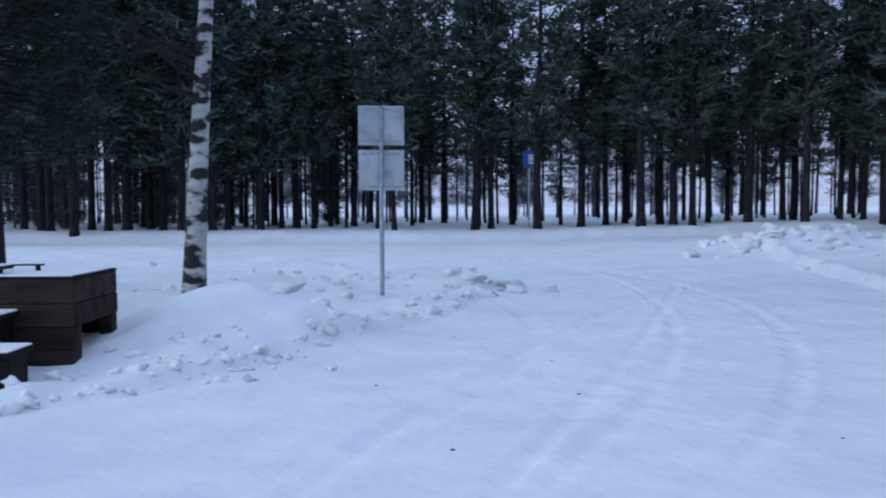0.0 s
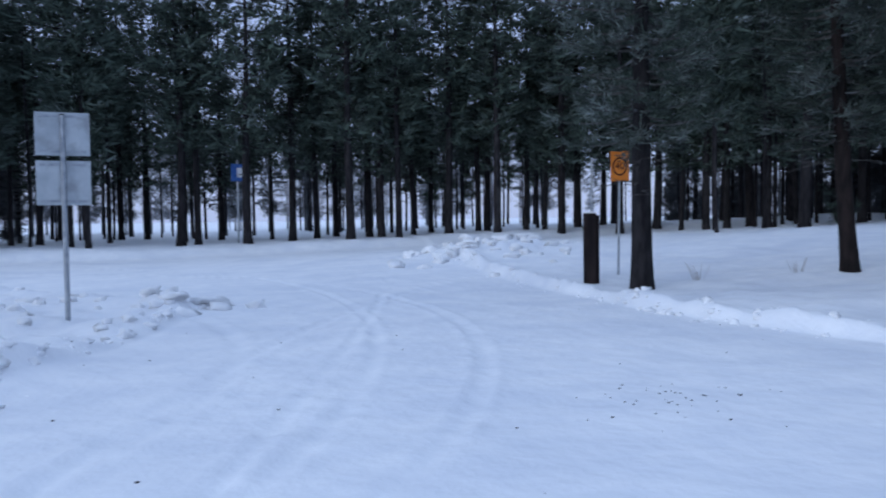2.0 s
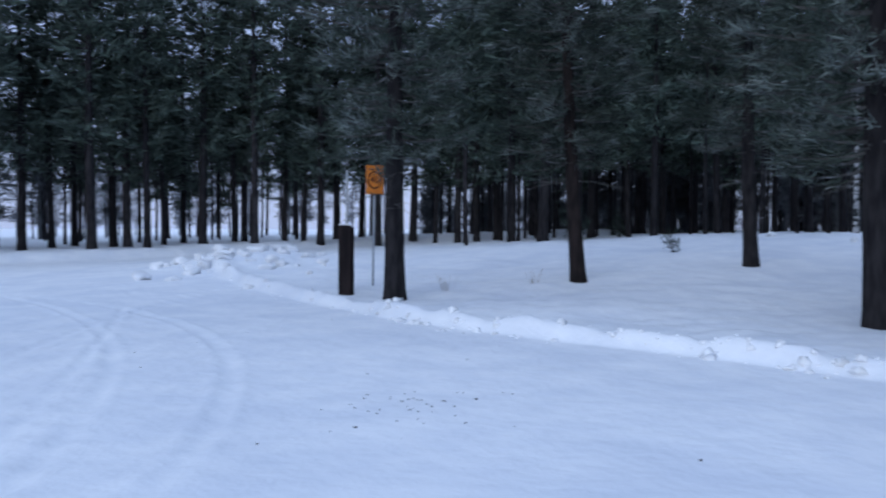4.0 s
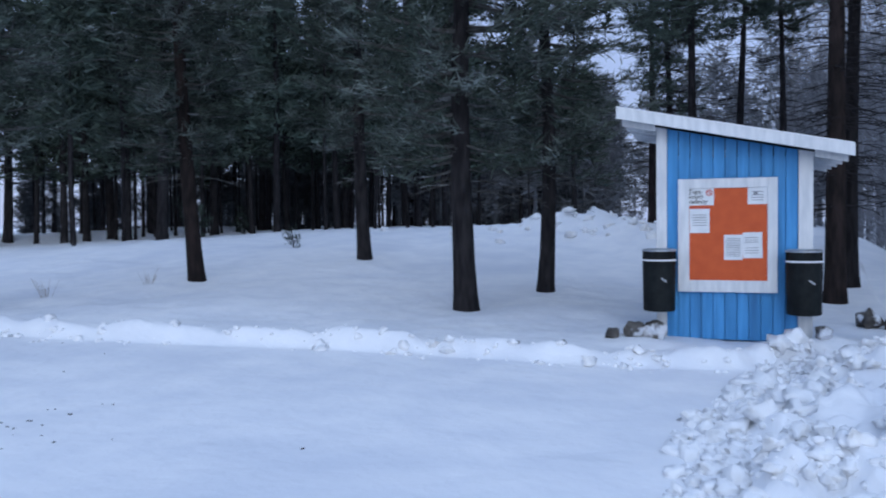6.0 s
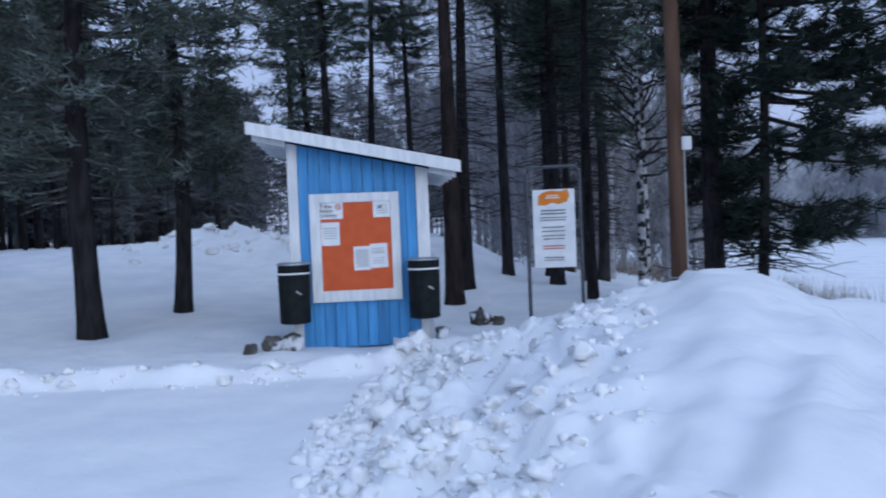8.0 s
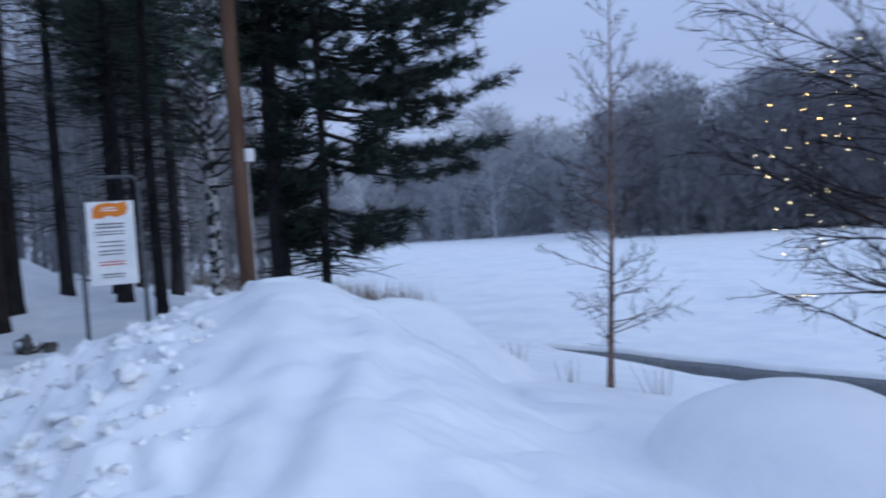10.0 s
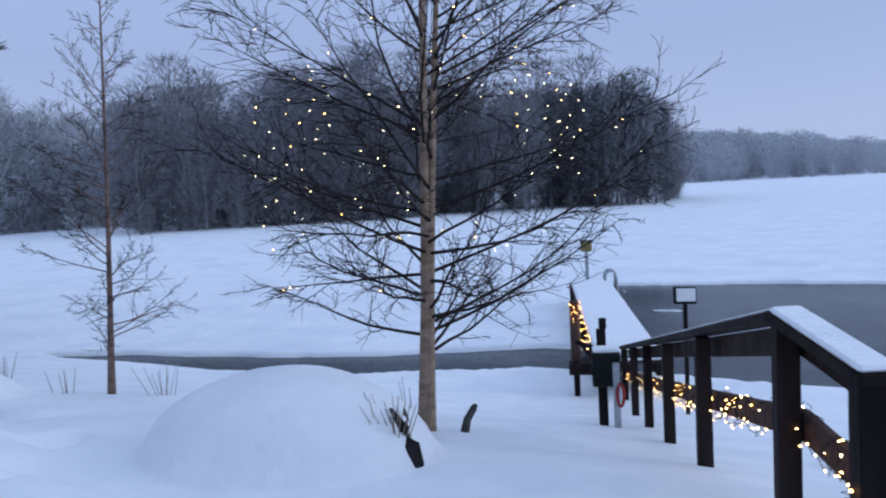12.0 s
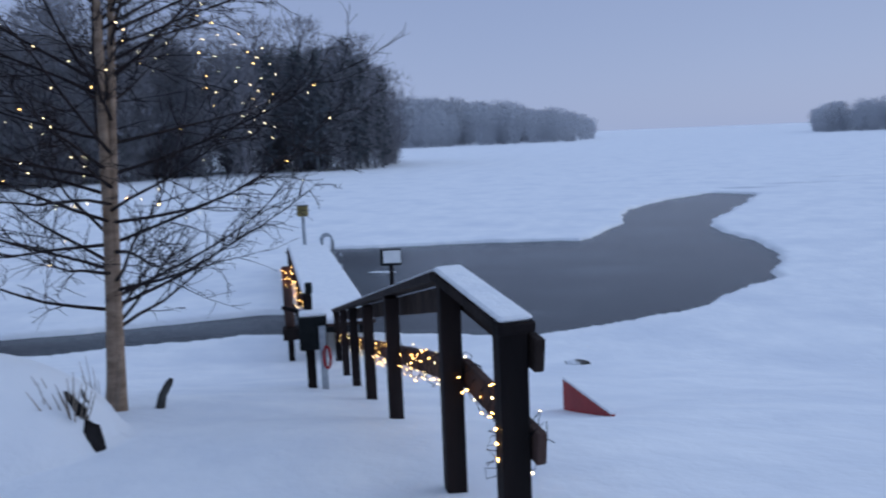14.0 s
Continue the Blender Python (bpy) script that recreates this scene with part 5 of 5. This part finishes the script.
# ---------------------------------------------------------------- the hand rail down to the lake, with its fairy lights
FEET = [(0.226, -3.368), (0.530, -3.938)] + [(0.565 + 0.595 * i, -3.925 - 1.745 * i) for i in range(1, 6)]
TOPS = [0.90, 0.985, 0.56, 0.13, -0.275, -0.685, -1.09]
hand = thing("handrail", "dark stained snow-topped timber handrail leading to the lake", "railing")
for (x, y), z in zip(FEET, TOPS):
    w = 0.055 if (x, y) == FEET[0] else 0.047
    a = math.atan2(-0.944, 0.33)
    m = Matrix.Translation((x, y, 0)) @ Matrix.Rotation(a, 4, "Z")
    part("post", Shape().box(-w, w, -w, w, ground_z(x, y) - 0.35, z - 0.022, m, 0.006), WOOD_DARK, hand)
outer = Vector((-0.944, -0.33, 0))


def along_rail(drop, shift, extra=0.0):
    """Places over the posts' heads, lowered and moved to the lake side."""
    pts = [Vector((x, y, z - drop)) + outer * shift for (x, y), z in zip(FEET, TOPS)]
    pts[0] = pts[0] + (pts[0] - pts[1]).normalized() * extra
    return pts


for name, drop, shift, w, h, mat, extra in (("top_board", 0.0, 0.0, 0.15, 0.042, WOOD_DARK, 0.07), ("upper_rail", 0.10, 0.075, 0.04, 0.13, WOOD_BROWN, 0.09), ("lower_rail", 0.46, 0.075, 0.04, 0.13, BOARD_WORN, 0.09)):
    pts = along_rail(drop, shift, extra)
    part(name, Shape().beam(pts[0], pts[1], w, h), mat, hand)
    part(name, Shape().beam(pts[1] + (pts[-1] - pts[1]).normalized() * 0.004, pts[-1], w, h), mat, hand)
pts = along_rail(-0.034, 0.0, 0.06)
part("snow_cap", Shape().beam(pts[0], pts[1], 0.138, 0.026, 0.01), CAP, hand, "layer of snow on the rail")
part("snow_cap", Shape().beam(pts[1] + Vector((0, -0.003, 0)), pts[-1], 0.085, 0.012, 0.004), CAP, hand, "dusting of snow on the rail")

bulb_me = {}
for mat in (BULB, BULB_WHITE):
    s = Shape()
    bm = bmesh.new()
    bmesh.ops.create_icosphere(bm, subdivisions=1, radius=0.0058)
    s.add([tuple(q.co) for q in bm.verts], [tuple(w.index for w in f.verts) for f in bm.faces])
    bm.free()
    bulb_me[mat.name] = s.mesh("bulb", mat, True)


def bulb(p, mat, parent, size=1.0):
    o = new("bulb", bulb_me[mat.name])
    o.parent = parent
    o.location = p
    o.scale = (size,) * 3


lights = thing("fairy_lights", "string of warm fairy lights wound round the rail", "string lights")
rg = random.Random(17)
mid = along_rail(0.46, 0.075, 0.05)
wire, n = [], 900
lens = [(mid[i + 1] - mid[i]).length for i in range(6)]
for i in range(n):
    s = (i / n) ** 1.35 * (lens[0] + lens[1] * 5.0)
    k = 0
    while s > lens[k] and k < 5:
        s -= lens[k]
        k += 1
    p = mid[k].lerp(mid[k + 1], s / lens[k])
    a = i * 0.62
    sag = 0.05 * math.sin(i * 0.11)
    p = p + outer * (0.045 * math.cos(a)) + Vector((0, 0, 0.078 * math.sin(a) + sag * 0.5 - 0.01))
    p = p + Vector((rg.gauss(0, 0.012), rg.gauss(0, 0.012), rg.gauss(0, 0.015)))
    wire.append(p)
    if i % 2 == 0 and rg.random() < 0.6 + 0.4 * math.sin(i * 0.03):
        bulb(p, BULB if rg.random() < 0.7 else BULB_WHITE, lights, rg.uniform(0.55, 0.95))
part("wire", Shape().tube(wire, [0.0022] * n, 3, False), BLACK, lights, "thin dark wire")
hang = []
for i in range(40):
    u = i / 39
    p = Vector((FEET[0][0], FEET[0][1], 0.5)).lerp(Vector((FEET[0][0] + 0.03, FEET[0][1] - 0.03, 0.28)), u) + outer * (0.068 * math.cos(i * 0.8)) + Vector((0.064 * math.sin(i * 0.8), 0, 0.02 * math.sin(i * 2.1)))
    hang.append(p)
    if i % 4 == 0:
        bulb(p, BULB, lights, 1.0)
part("wire", Shape().tube(hang, [0.002] * 40, 3, False), BLACK, lights, "thin dark wire wound round the post")

tree_lights = thing("fairy_lights", "fairy lights scattered over the birch's bare limbs", "string lights")
B = birch.matrix_basis
chains = [[B @ p for p in pts] for pts in tips]
rg.shuffle(chains)
count = 0
for ch in chains:
    if count > 210:
        break
    prev = None
    for j in range(1, len(ch) - 1):
        for r in range(3):
            p = ch[j].lerp(ch[j + 1], rg.random()) + Vector((rg.gauss(0, 0.03), rg.gauss(0, 0.03), -abs(rg.gauss(0, 0.03))))
            if 0.9 < p.z < 4.8 and rg.random() < 0.2:
                bulb(p, BULB_WHITE if rg.random() < 0.72 else BULB, tree_lights, rg.uniform(0.45, 0.8))
                count += 1
for x, y, z1, z0 in ((4.2, -5.15, 2.25, 1.2), (4.02, -5.3, 2.3, 1.3), (3.85, -5.4, 2.5, 1.9), (2.3, -6.25, 2.4, 1.7), (2.5, -6.1, 2.6, 1.9), (2.15, -6.3, 2.3, 1.65)):
    s = Vector((x, y, z1))
    line = [s + Vector((0.06 * math.sin(k * 1.7), 0.06 * math.cos(k * 1.3), -(z1 - z0) * (k + 0.3 * math.sin(k * 2.9)) / 11)) for k in range(12)]
    part("wire", Shape().tube(line, [0.0018] * 12, 3, False), BLACK, tree_lights, "thin dark hanging wire")
    for p in line:
        bulb(p, BULB if rg.random() < 0.35 else BULB_WHITE, tree_lights, rg.uniform(0.5, 0.85))

# ---------------------------------------------------------------- jetty and what stands on it
DECK = -1.42
J0, J1 = Vector((3.55, -13.05, DECK)), Vector((7.15, -22.6, DECK))
jd = (J1 - J0).normalized()
js = Vector((-jd.y, jd.x, 0))
jetty = thing("jetty", "timber jetty under thick snow reaching into the open water", "jetty")
n_pl = 34
for i in range(n_pl):
    a = J0.lerp(J1, i / n_pl) + jd * 0.02
    b = J0.lerp(J1, (i + 1) / n_pl) - jd * 0.01
    part("plank", Shape().beam((a + b) / 2 - js * 0.55, (a + b) / 2 + js * 0.55, (b - a).length, 0.045), WOOD_BROWN, jetty)
for k in (-0.45, 0.0, 0.45):
    part("joist", Shape().beam(J0 + js * k - Vector((0, 0, 0.13)), J1 + js * k - Vector((0, 0, 0.13)), 0.08, 0.2), WOOD_DARK, jetty)
cap = Shape().beam(J0 + Vector((0, 0, 0.085)), J1 + Vector((0, 0, 0.085)), 1.06, 0.12, 0.035)
part("snow_layer", cap, CAP, jetty, "thick snow on the deck")
for t in (0.15, 0.45, 0.75, 0.98):
    for k in (-0.5, 0.5):
        p = J0.lerp(J1, t) + js * k
        part("pile", Shape().tube([(p.x, p.y, -2.9), (p.x, p.y, DECK - 0.03)], [0.07, 0.07], 10), WOOD_DARK, jetty)
rail2 = thing("landing_post", "dark landing board with a worn post at the jetty's foot", "post")
lit_post, corner = Vector((4.36, -12.75, DECK)), J0 + js * 0.56
part("post", Shape().box(lit_post.x - 0.07, lit_post.x + 0.07, lit_post.y - 0.05, lit_post.y + 0.05, DECK + 0.04, DECK + 1.04, None, 0.008), BOARD_WORN, rail2, "worn brown post")
part("board", Shape().beam(corner - Vector((0, 0, 0.06)), lit_post - Vector((0, 0, 0.06)) + js * 0.12, 0.30, 0.18), WOOD_DARK, rail2, "dark landing board")
part("brace", Shape().beam(lit_post + Vector((0, 0, 0.45)), corner + Vector((0, 0, 0.04)), 0.05, 0.07), WOOD_DARK, rail2)
part("pile", Shape().tube([(lit_post.x, lit_post.y, LAKE - 0.5), (lit_post.x, lit_post.y, DECK - 0.15)], [0.05, 0.05], 10), WOOD_DARK, rail2)
jl = thing("fairy_lights", "warm fairy lights wound round the post by the jetty", "string lights")
w3 = []
for i in range(90):
    u = i / 89
    p = (lit_post + Vector((0, 0, 0.98))).lerp(lit_post.lerp(corner, 0.6) + Vector((0, 0, 0.22)), u ** 1.5)
    p = p + Vector((0.085 * math.cos(i * 0.9), 0.085 * math.sin(i * 0.9), 0.05 * math.sin(i * 1.9)))
    w3.append(p)
    if i % 2 == 0:
        bulb(p, BULB, jl, rg.uniform(1.0, 1.5))
part("wire", Shape().tube(w3, [0.002] * 90, 3, False), BLACK, jl, "thin dark wire")
lad = thing("swimming_ladder", "steel swimming ladder with two curved handles at the jetty's end", "ladder")
for k in (-0.55, -0.1):
    c = J1 - jd * (0.9 + k) - js * 0.40
    hoop = [c] + [c + Vector((0, 0, 0.24)) - js * (0.15 - 0.15 * math.cos(a)) + Vector((0, 0, 0.17 * math.sin(a))) for a in (0, 0.5, 1.0, 1.57, 2.1, 2.6, 3.14)] + [c - js * 0.30 + Vector((0, 0, -0.05)), c - js * 0.52 + Vector((0, 0, -0.9))]
    part("handle", Shape().tube(hoop, [0.03] * len(hoop), 8, False), GALV, lad)
for z in (-0.2, -0.5, -0.8):
    part("rung", Shape().beam(J1 - jd * 0.35 - js * 0.92 + Vector((0, 0, z)), J1 - jd * 0.8 - js * 0.92 + Vector((0, 0, z)), 0.05, 0.03), GALV, lad)
px, py = 7.07, -22.2
buoy = thing("lifebuoy_post", "grey post with a yellow rescue box at the jetty's end", "post", pose(px, py, DECK))
part("post", Shape().box(-0.04, 0.04, -0.04, 0.04, 0, 0.95, None, 0.004), GALV, buoy)
part("box", Shape().box(-0.14, 0.14, -0.10, 0.10, 0.95, 1.24, None, 0.012), YELLOW, buoy, "yellow box")
part("lid", Shape().box(-0.15, 0.15, -0.11, 0.11, 1.241, 1.265, None, 0.006), DARK_STEEL, buoy)

# the posts with a black box at the foot of the path
gz = ground_z(2.64, -8.69)
box = thing("dispenser_post", "black box with a snow cap on two posts beside the path", "post", pose(2.64, -8.69, gz, 0, 0, 198))
part("post", flat_box(-0.13, -0.03, 0.05, 0.15, -0.3, 1.05, 0.006), WOOD_DARK, box)
part("post", flat_box(0.02, 0.09, -0.26, -0.19, -0.3, 0.75, 0.006), GALV, box, "grey post")
part("box", flat_box(-0.19, 0.11, -0.18, 0.048, 0.48, 0.84, 0.012), BLACK, box, "black box")
part("snow_cap", flat_box(-0.18, 0.10, -0.17, 0.04, 0.842, 0.885, 0.014), CAP, box)
part("lamp", flat_box(-0.10, -0.02, 0.06, 0.14, 1.052, 1.17, 0.01), BLACK, box)
part("arm", Shape().beam((-0.36, 0.10, 0.92), (-0.135, 0.10, 0.84), 0.035, 0.04), WOOD_DARK, box)
loop = [(0.09 + 0.035 * math.sin(a), -0.275, 0.42 + 0.12 * math.cos(a)) for a in [i * 2 * math.pi / 16 for i in range(17)]]
part("rope", Shape().tube(loop, [0.016] * 17, 6, False), RED, box, "hanging red rope")

gz = ground_z(2.40, -11.67)
small = thing("small_sign", "small tilted white sign in a dark frame on a post", "sign", pose(2.40, -11.67, gz, 0, 0, 192))
part("post", flat_box(-0.03, 0.03, -0.03, 0.03, -0.3, -0.21 - gz, 0.004), WOOD_DARK, small)
tilt = Matrix.Translation((0, 0, -0.10 - gz)) @ Matrix.Rotation(radians(-12), 4, "X") @ Matrix.Rotation(radians(8), 4, "Z")
part("frame", Shape().box(-0.155, 0.155, -0.03, 0.02, -0.12, 0.12, tilt, 0.006), BLACK, small, "dark frame")
part("sheet", Shape().box(-0.115, 0.14, -0.038, -0.031, -0.085, 0.095, tilt), PAPER, small, "white sheet")

floe = Shape().lump((0, 0, 0.01), (0.42, 0.10, 0.035), random.Random(5), 0.35, 2)
ob = part("ice_floe", floe, CAP)
ob.matrix_basis = pose(4.8, -21.8, WATER_Z, 0, 0, 8)
tagged(ob, "thin white sliver of ice floating in open water", "ice")

# red boards half sunk in the snow
def sunk_board(x0, y0, x1, y1, h, label):
    t = thing("red_board", label, "board")
    za, zb = ground_z(x0, y0), ground_z(x1, y1)
    nx, ny = (y1 - y0), -(x1 - x0)
    k = math.hypot(nx, ny)
    nx, ny = 0.03 * nx / k, 0.03 * ny / k
    v = [(x0, y0, za - 0.1), (x1, y1, zb - 0.12), (x1, y1, zb + 0.015), (x0, y0, za + h)]
    v += [(a + nx, b + ny, c) for a, b, c in v]
    part("plate", Shape().add(v, [(0, 1, 2, 3), (7, 6, 5, 4), (0, 4, 5, 1), (1, 5, 6, 2), (2, 6, 7, 3), (3, 7, 4, 0)]), RED, t)
    part("edge", Shape().beam((x0 + nx / 2, y0 + ny / 2, za + h + 0.012), (x1 + nx / 2, y1 + ny / 2, zb + 0.028), 0.05, 0.024), CAP, t, "snow along its upper edge")
    return t


sunk_board(-0.02, -7.10, -0.37, -6.32, 0.27, "red board standing half buried in the snow")
sunk_board(0.46, -7.45, 0.30, -7.0, 0.13, "small red board end showing above the snow")
tagged(part("stone", Shape().lump((-0.25, -12.2, ground_z(-0.25, -12.2)), (0.22, 0.12, 0.07), rg, 0.3, 2), ROCK), "dark flat stone on the snowy shore", "stone")

# shaded side of the mound, stump and stalks round the birch
# dark wedge added where the mound has only a shaded undercut
undercut = thing("stump", "dark wood wedge in place of the snow mound's shaded undercut", "stump", pose(2.69, -4.46, ground_z(2.69, -4.46) - 0.08, 0, 0, -25))
part("wood", Shape().tube([(-0.05, 0, -0.12), (-0.02, 0, 0.02), (0.03, 0.01, 0.10), (0.09, 0.02, 0.17), (0.14, 0.02, 0.22)], [0.07, 0.062, 0.048, 0.030, 0.010], 9), BARK, undercut, smooth=True)
part("splinter", Shape().tube([(0.02, -0.05, 0.0), (0.10, -0.08, 0.10), (0.15, -0.09, 0.20)], [0.035, 0.02, 0.006], 6), BARK_PALE, undercut, "pale splinter")
stump = thing("stump", "short grey-green stump beside the birch", "stump", pose(3.05, -5.95, ground_z(3.05, -5.95), 6, -10, 20))
part("stump", Shape().tube([(0, 0, -0.1), (-0.01, 0, 0.1), (-0.05, 0, 0.2), (-0.06, 0, 0.23)], [0.04, 0.032, 0.028, 0.016], 9), BARK_PALE, stump)


def stalks(x, y, n, h, spread, label, seed):
    r2 = random.Random(seed)
    t = thing("dry_plant", label, "plant", pose(x, y, ground_z(x, y)))
    s = Shape()
    for i in range(n):
        a, l = r2.uniform(0, 6.28), h * r2.uniform(0.5, 1.1)
        c, q = r2.uniform(0, spread * 0.3), r2.uniform(0.1, 0.55)
        pts = [(c * math.cos(a) + q * l * u * math.cos(a), c * math.sin(a) + q * l * u * math.sin(a), l * u - 0.05) for u in (0, 0.4, 0.75, 1)]
        s.tube(pts, [0.005, 0.004, 0.003, 0.002], 3, False)
    tagged(part("stalk", s, REED, t), kind="stuff")
    return t


for i, (x, y, n, h) in enumerate(((2.74, -4.42, 22, 0.24), (3.25, -5.5, 9, 0.5), (3.5, -5.9, 8, 0.35), (8.9, -6.0, 14, 0.4), (9.5, -5.8, 12, 0.35), (10.3, -5.7, 14, 0.4), (6.6, -6.2, 10, 0.4), (7.3, -5.6, 8, 0.3), (13.6, 13.4, 9, 0.4), (12.1, 14.7, 14, 0.45))):
    stalks(x, y, n, h, 0.4, "thin dry stems poking through the snow", 60 + i)
reeds = Shape()
r3 = np.random.RandomState(8)
m = 2600
rx, ry = r3.uniform(28, 62, m), r3.uniform(-15.5, -12.2, m)
at = np.stack([rx, ry, height(rx, ry) - 0.05], 1)
np.random.seed(8)
reeds.blades(at, unit(np.stack([r3.normal(0, 0.2, m), r3.normal(0, 0.2, m), np.ones(m)], 1)), r3.uniform(0.02, 0.05, m), r3.uniform(0.6, 1.4, m))
tagged(part("reed_bed", reeds, REED), "pale brown reeds along the frozen shore", "reeds", kind="stuff")
# low bushes on the rise
for i, (az, d, sc, mat) in enumerate(((54.8, 25.5, 0.8, NEEDLES_FROST), (48.2, 37, 1.8, NEEDLES), (51.5, 40, 1.5, NEEDLES))):
    x, y = polar(az, d)
    s = pine_shapes(90 + i, 0.9, 0.08, 0.02, 0.5, whorl=0.12, per=4, tufts=5, blades=6, length=0.16, width=0.03, sides=5, dead=0)
    t = pine("pine_seedling", "small frosted pine seedling in the snow", s, stand(x, y, i, 1.0), mat)
    t.scale = (sc,) * 3

# ---------------------------------------------------------------- clods of ploughed snow
rg = random.Random(29)
nr = np.random.RandomState(29)


def clods(places, sizes, label, rough=0.75):
    """Crumbly lumps half sunk in the snow, joined into one mesh."""
    sh = Shape()
    x, y = places
    z = height(x, y)
    for px, py, pz, s in zip(x.tolist(), y.tolist(), z.tolist(), sizes.tolist()):
        sh.lump((px, py, pz + s * 0.15), (s * rg.uniform(0.9, 1.5), s * rg.uniform(0.8, 1.2), s * rg.uniform(0.55, 0.95)), rg, rough, 2 if s > 0.045 else 1, 2.3)
    return tagged(part("snow_clods", sh, CLOD, smooth=True), label, "snow", kind="stuff")


x, y = nr.uniform(3.2, 10.8, 9000), nr.uniform(-2.5, 1.6, 9000)
d, t = to_line(x, y, PILE)
k = 1 - d / np.interp(t, [0, 0.33, 0.67, 1], [2.2, 3.0, 3.3, 2.4])
ok = (y > np.interp(x, [3.6, 6.2, 9.1], [-1.5, -2.0, -2.75])) & (k > -0.07) & (k < 0.85) & (nr.uniform(0, 1, 9000) > k * 1.15)
ok &= value_noise(x, y, 0.9, 55) > -0.45
x, y = x[ok][:2300], y[ok][:2300]
clods((x, y), np.minimum(0.17, 0.012 + nr.exponential(0.021, len(x))), "loose clods of ploughed snow on the heap's flank")
t = nr.uniform(1, 10.2, 260)
kk = t.astype(int)
W = np.array(WINDROW)
p = W[kk] + (W[kk + 1] - W[kk]) * (t - kk)[:, None]
clods((p[:, 0] + nr.normal(-0.02, 0.16, 260), p[:, 1]), np.minimum(0.11, 0.012 + nr.exponential(0.02, 260)), "small clods along the ploughed edge")
t = nr.uniform(1.0, 6.0, 170)
kk = t.astype(int)
W = np.array(ROAD_EDGE)
p = W[kk] + (W[kk + 1] - W[kk]) * (t - kk)[:, None]
clods((p[:, 0] - np.abs(nr.normal(0.05, 0.3, 170)), p[:, 1] + nr.normal(0, 0.1, 170)), np.minimum(0.10, 0.012 + nr.exponential(0.022, 170)), "small clods along the rough edge of the road")
xs, ys, ss = [], [], []
for cx, cy, sx, sy, n, big in ((1.2, 15.4, 0.5, 0.25, 14, 0.17), (11.6, 25.0, 1.6, 1.6, 60, 0.24), (-1.9, 8.8, 0.9, 0.3, 16, 0.06), (-2.9, 7.8, 0.8, 0.2, 26, 0.07), (-1.9, 8.35, 0.7, 0.15, 14, 0.045), (-2.2, 16.5, 2.2, 3.0, 26, 0.12), (-2.35, 14.7, 0.05, 0.05, 1, 0.2), (-4.6, 15.5, 0.5, 0.5, 3, 0.22), (-0.9, 16.0, 1.2, 1.5, 14, 0.13), (27.0, 6.5, 1.5, 2.5, 60, 0.22)):
    xs.append(nr.normal(cx, sx, n))
    ys.append(nr.normal(cy, sy, n))
    ss.append(nr.uniform(0.3, 1.0, n) * big)
clods((np.concatenate(xs), np.concatenate(ys)), np.concatenate(ss), "scattered snow clods by the roadside")
# the 40 crumbs round (4.6, 6.2) are added in place of tread marks
crumbs = Shape()
x, y = np.concatenate([nr.uniform(-2, 8.5, 30), nr.normal(4.6, 0.4, 40)]), np.concatenate([nr.uniform(3, 13, 30), nr.normal(6.2, 0.5, 40)])
for px, py, pz in zip(x.tolist(), y.tolist(), height(x, y).tolist()):
    s = rg.uniform(0.005, 0.012)
    crumbs.lump((px, py, pz + s * 0.3), (s * 1.6, s, s * 0.6), rg, 0.4, 1)
tagged(part("twig_litter", crumbs, BARK), "dark crumbs of bark and grit, many in place of tread marks", "litter", kind="stuff")
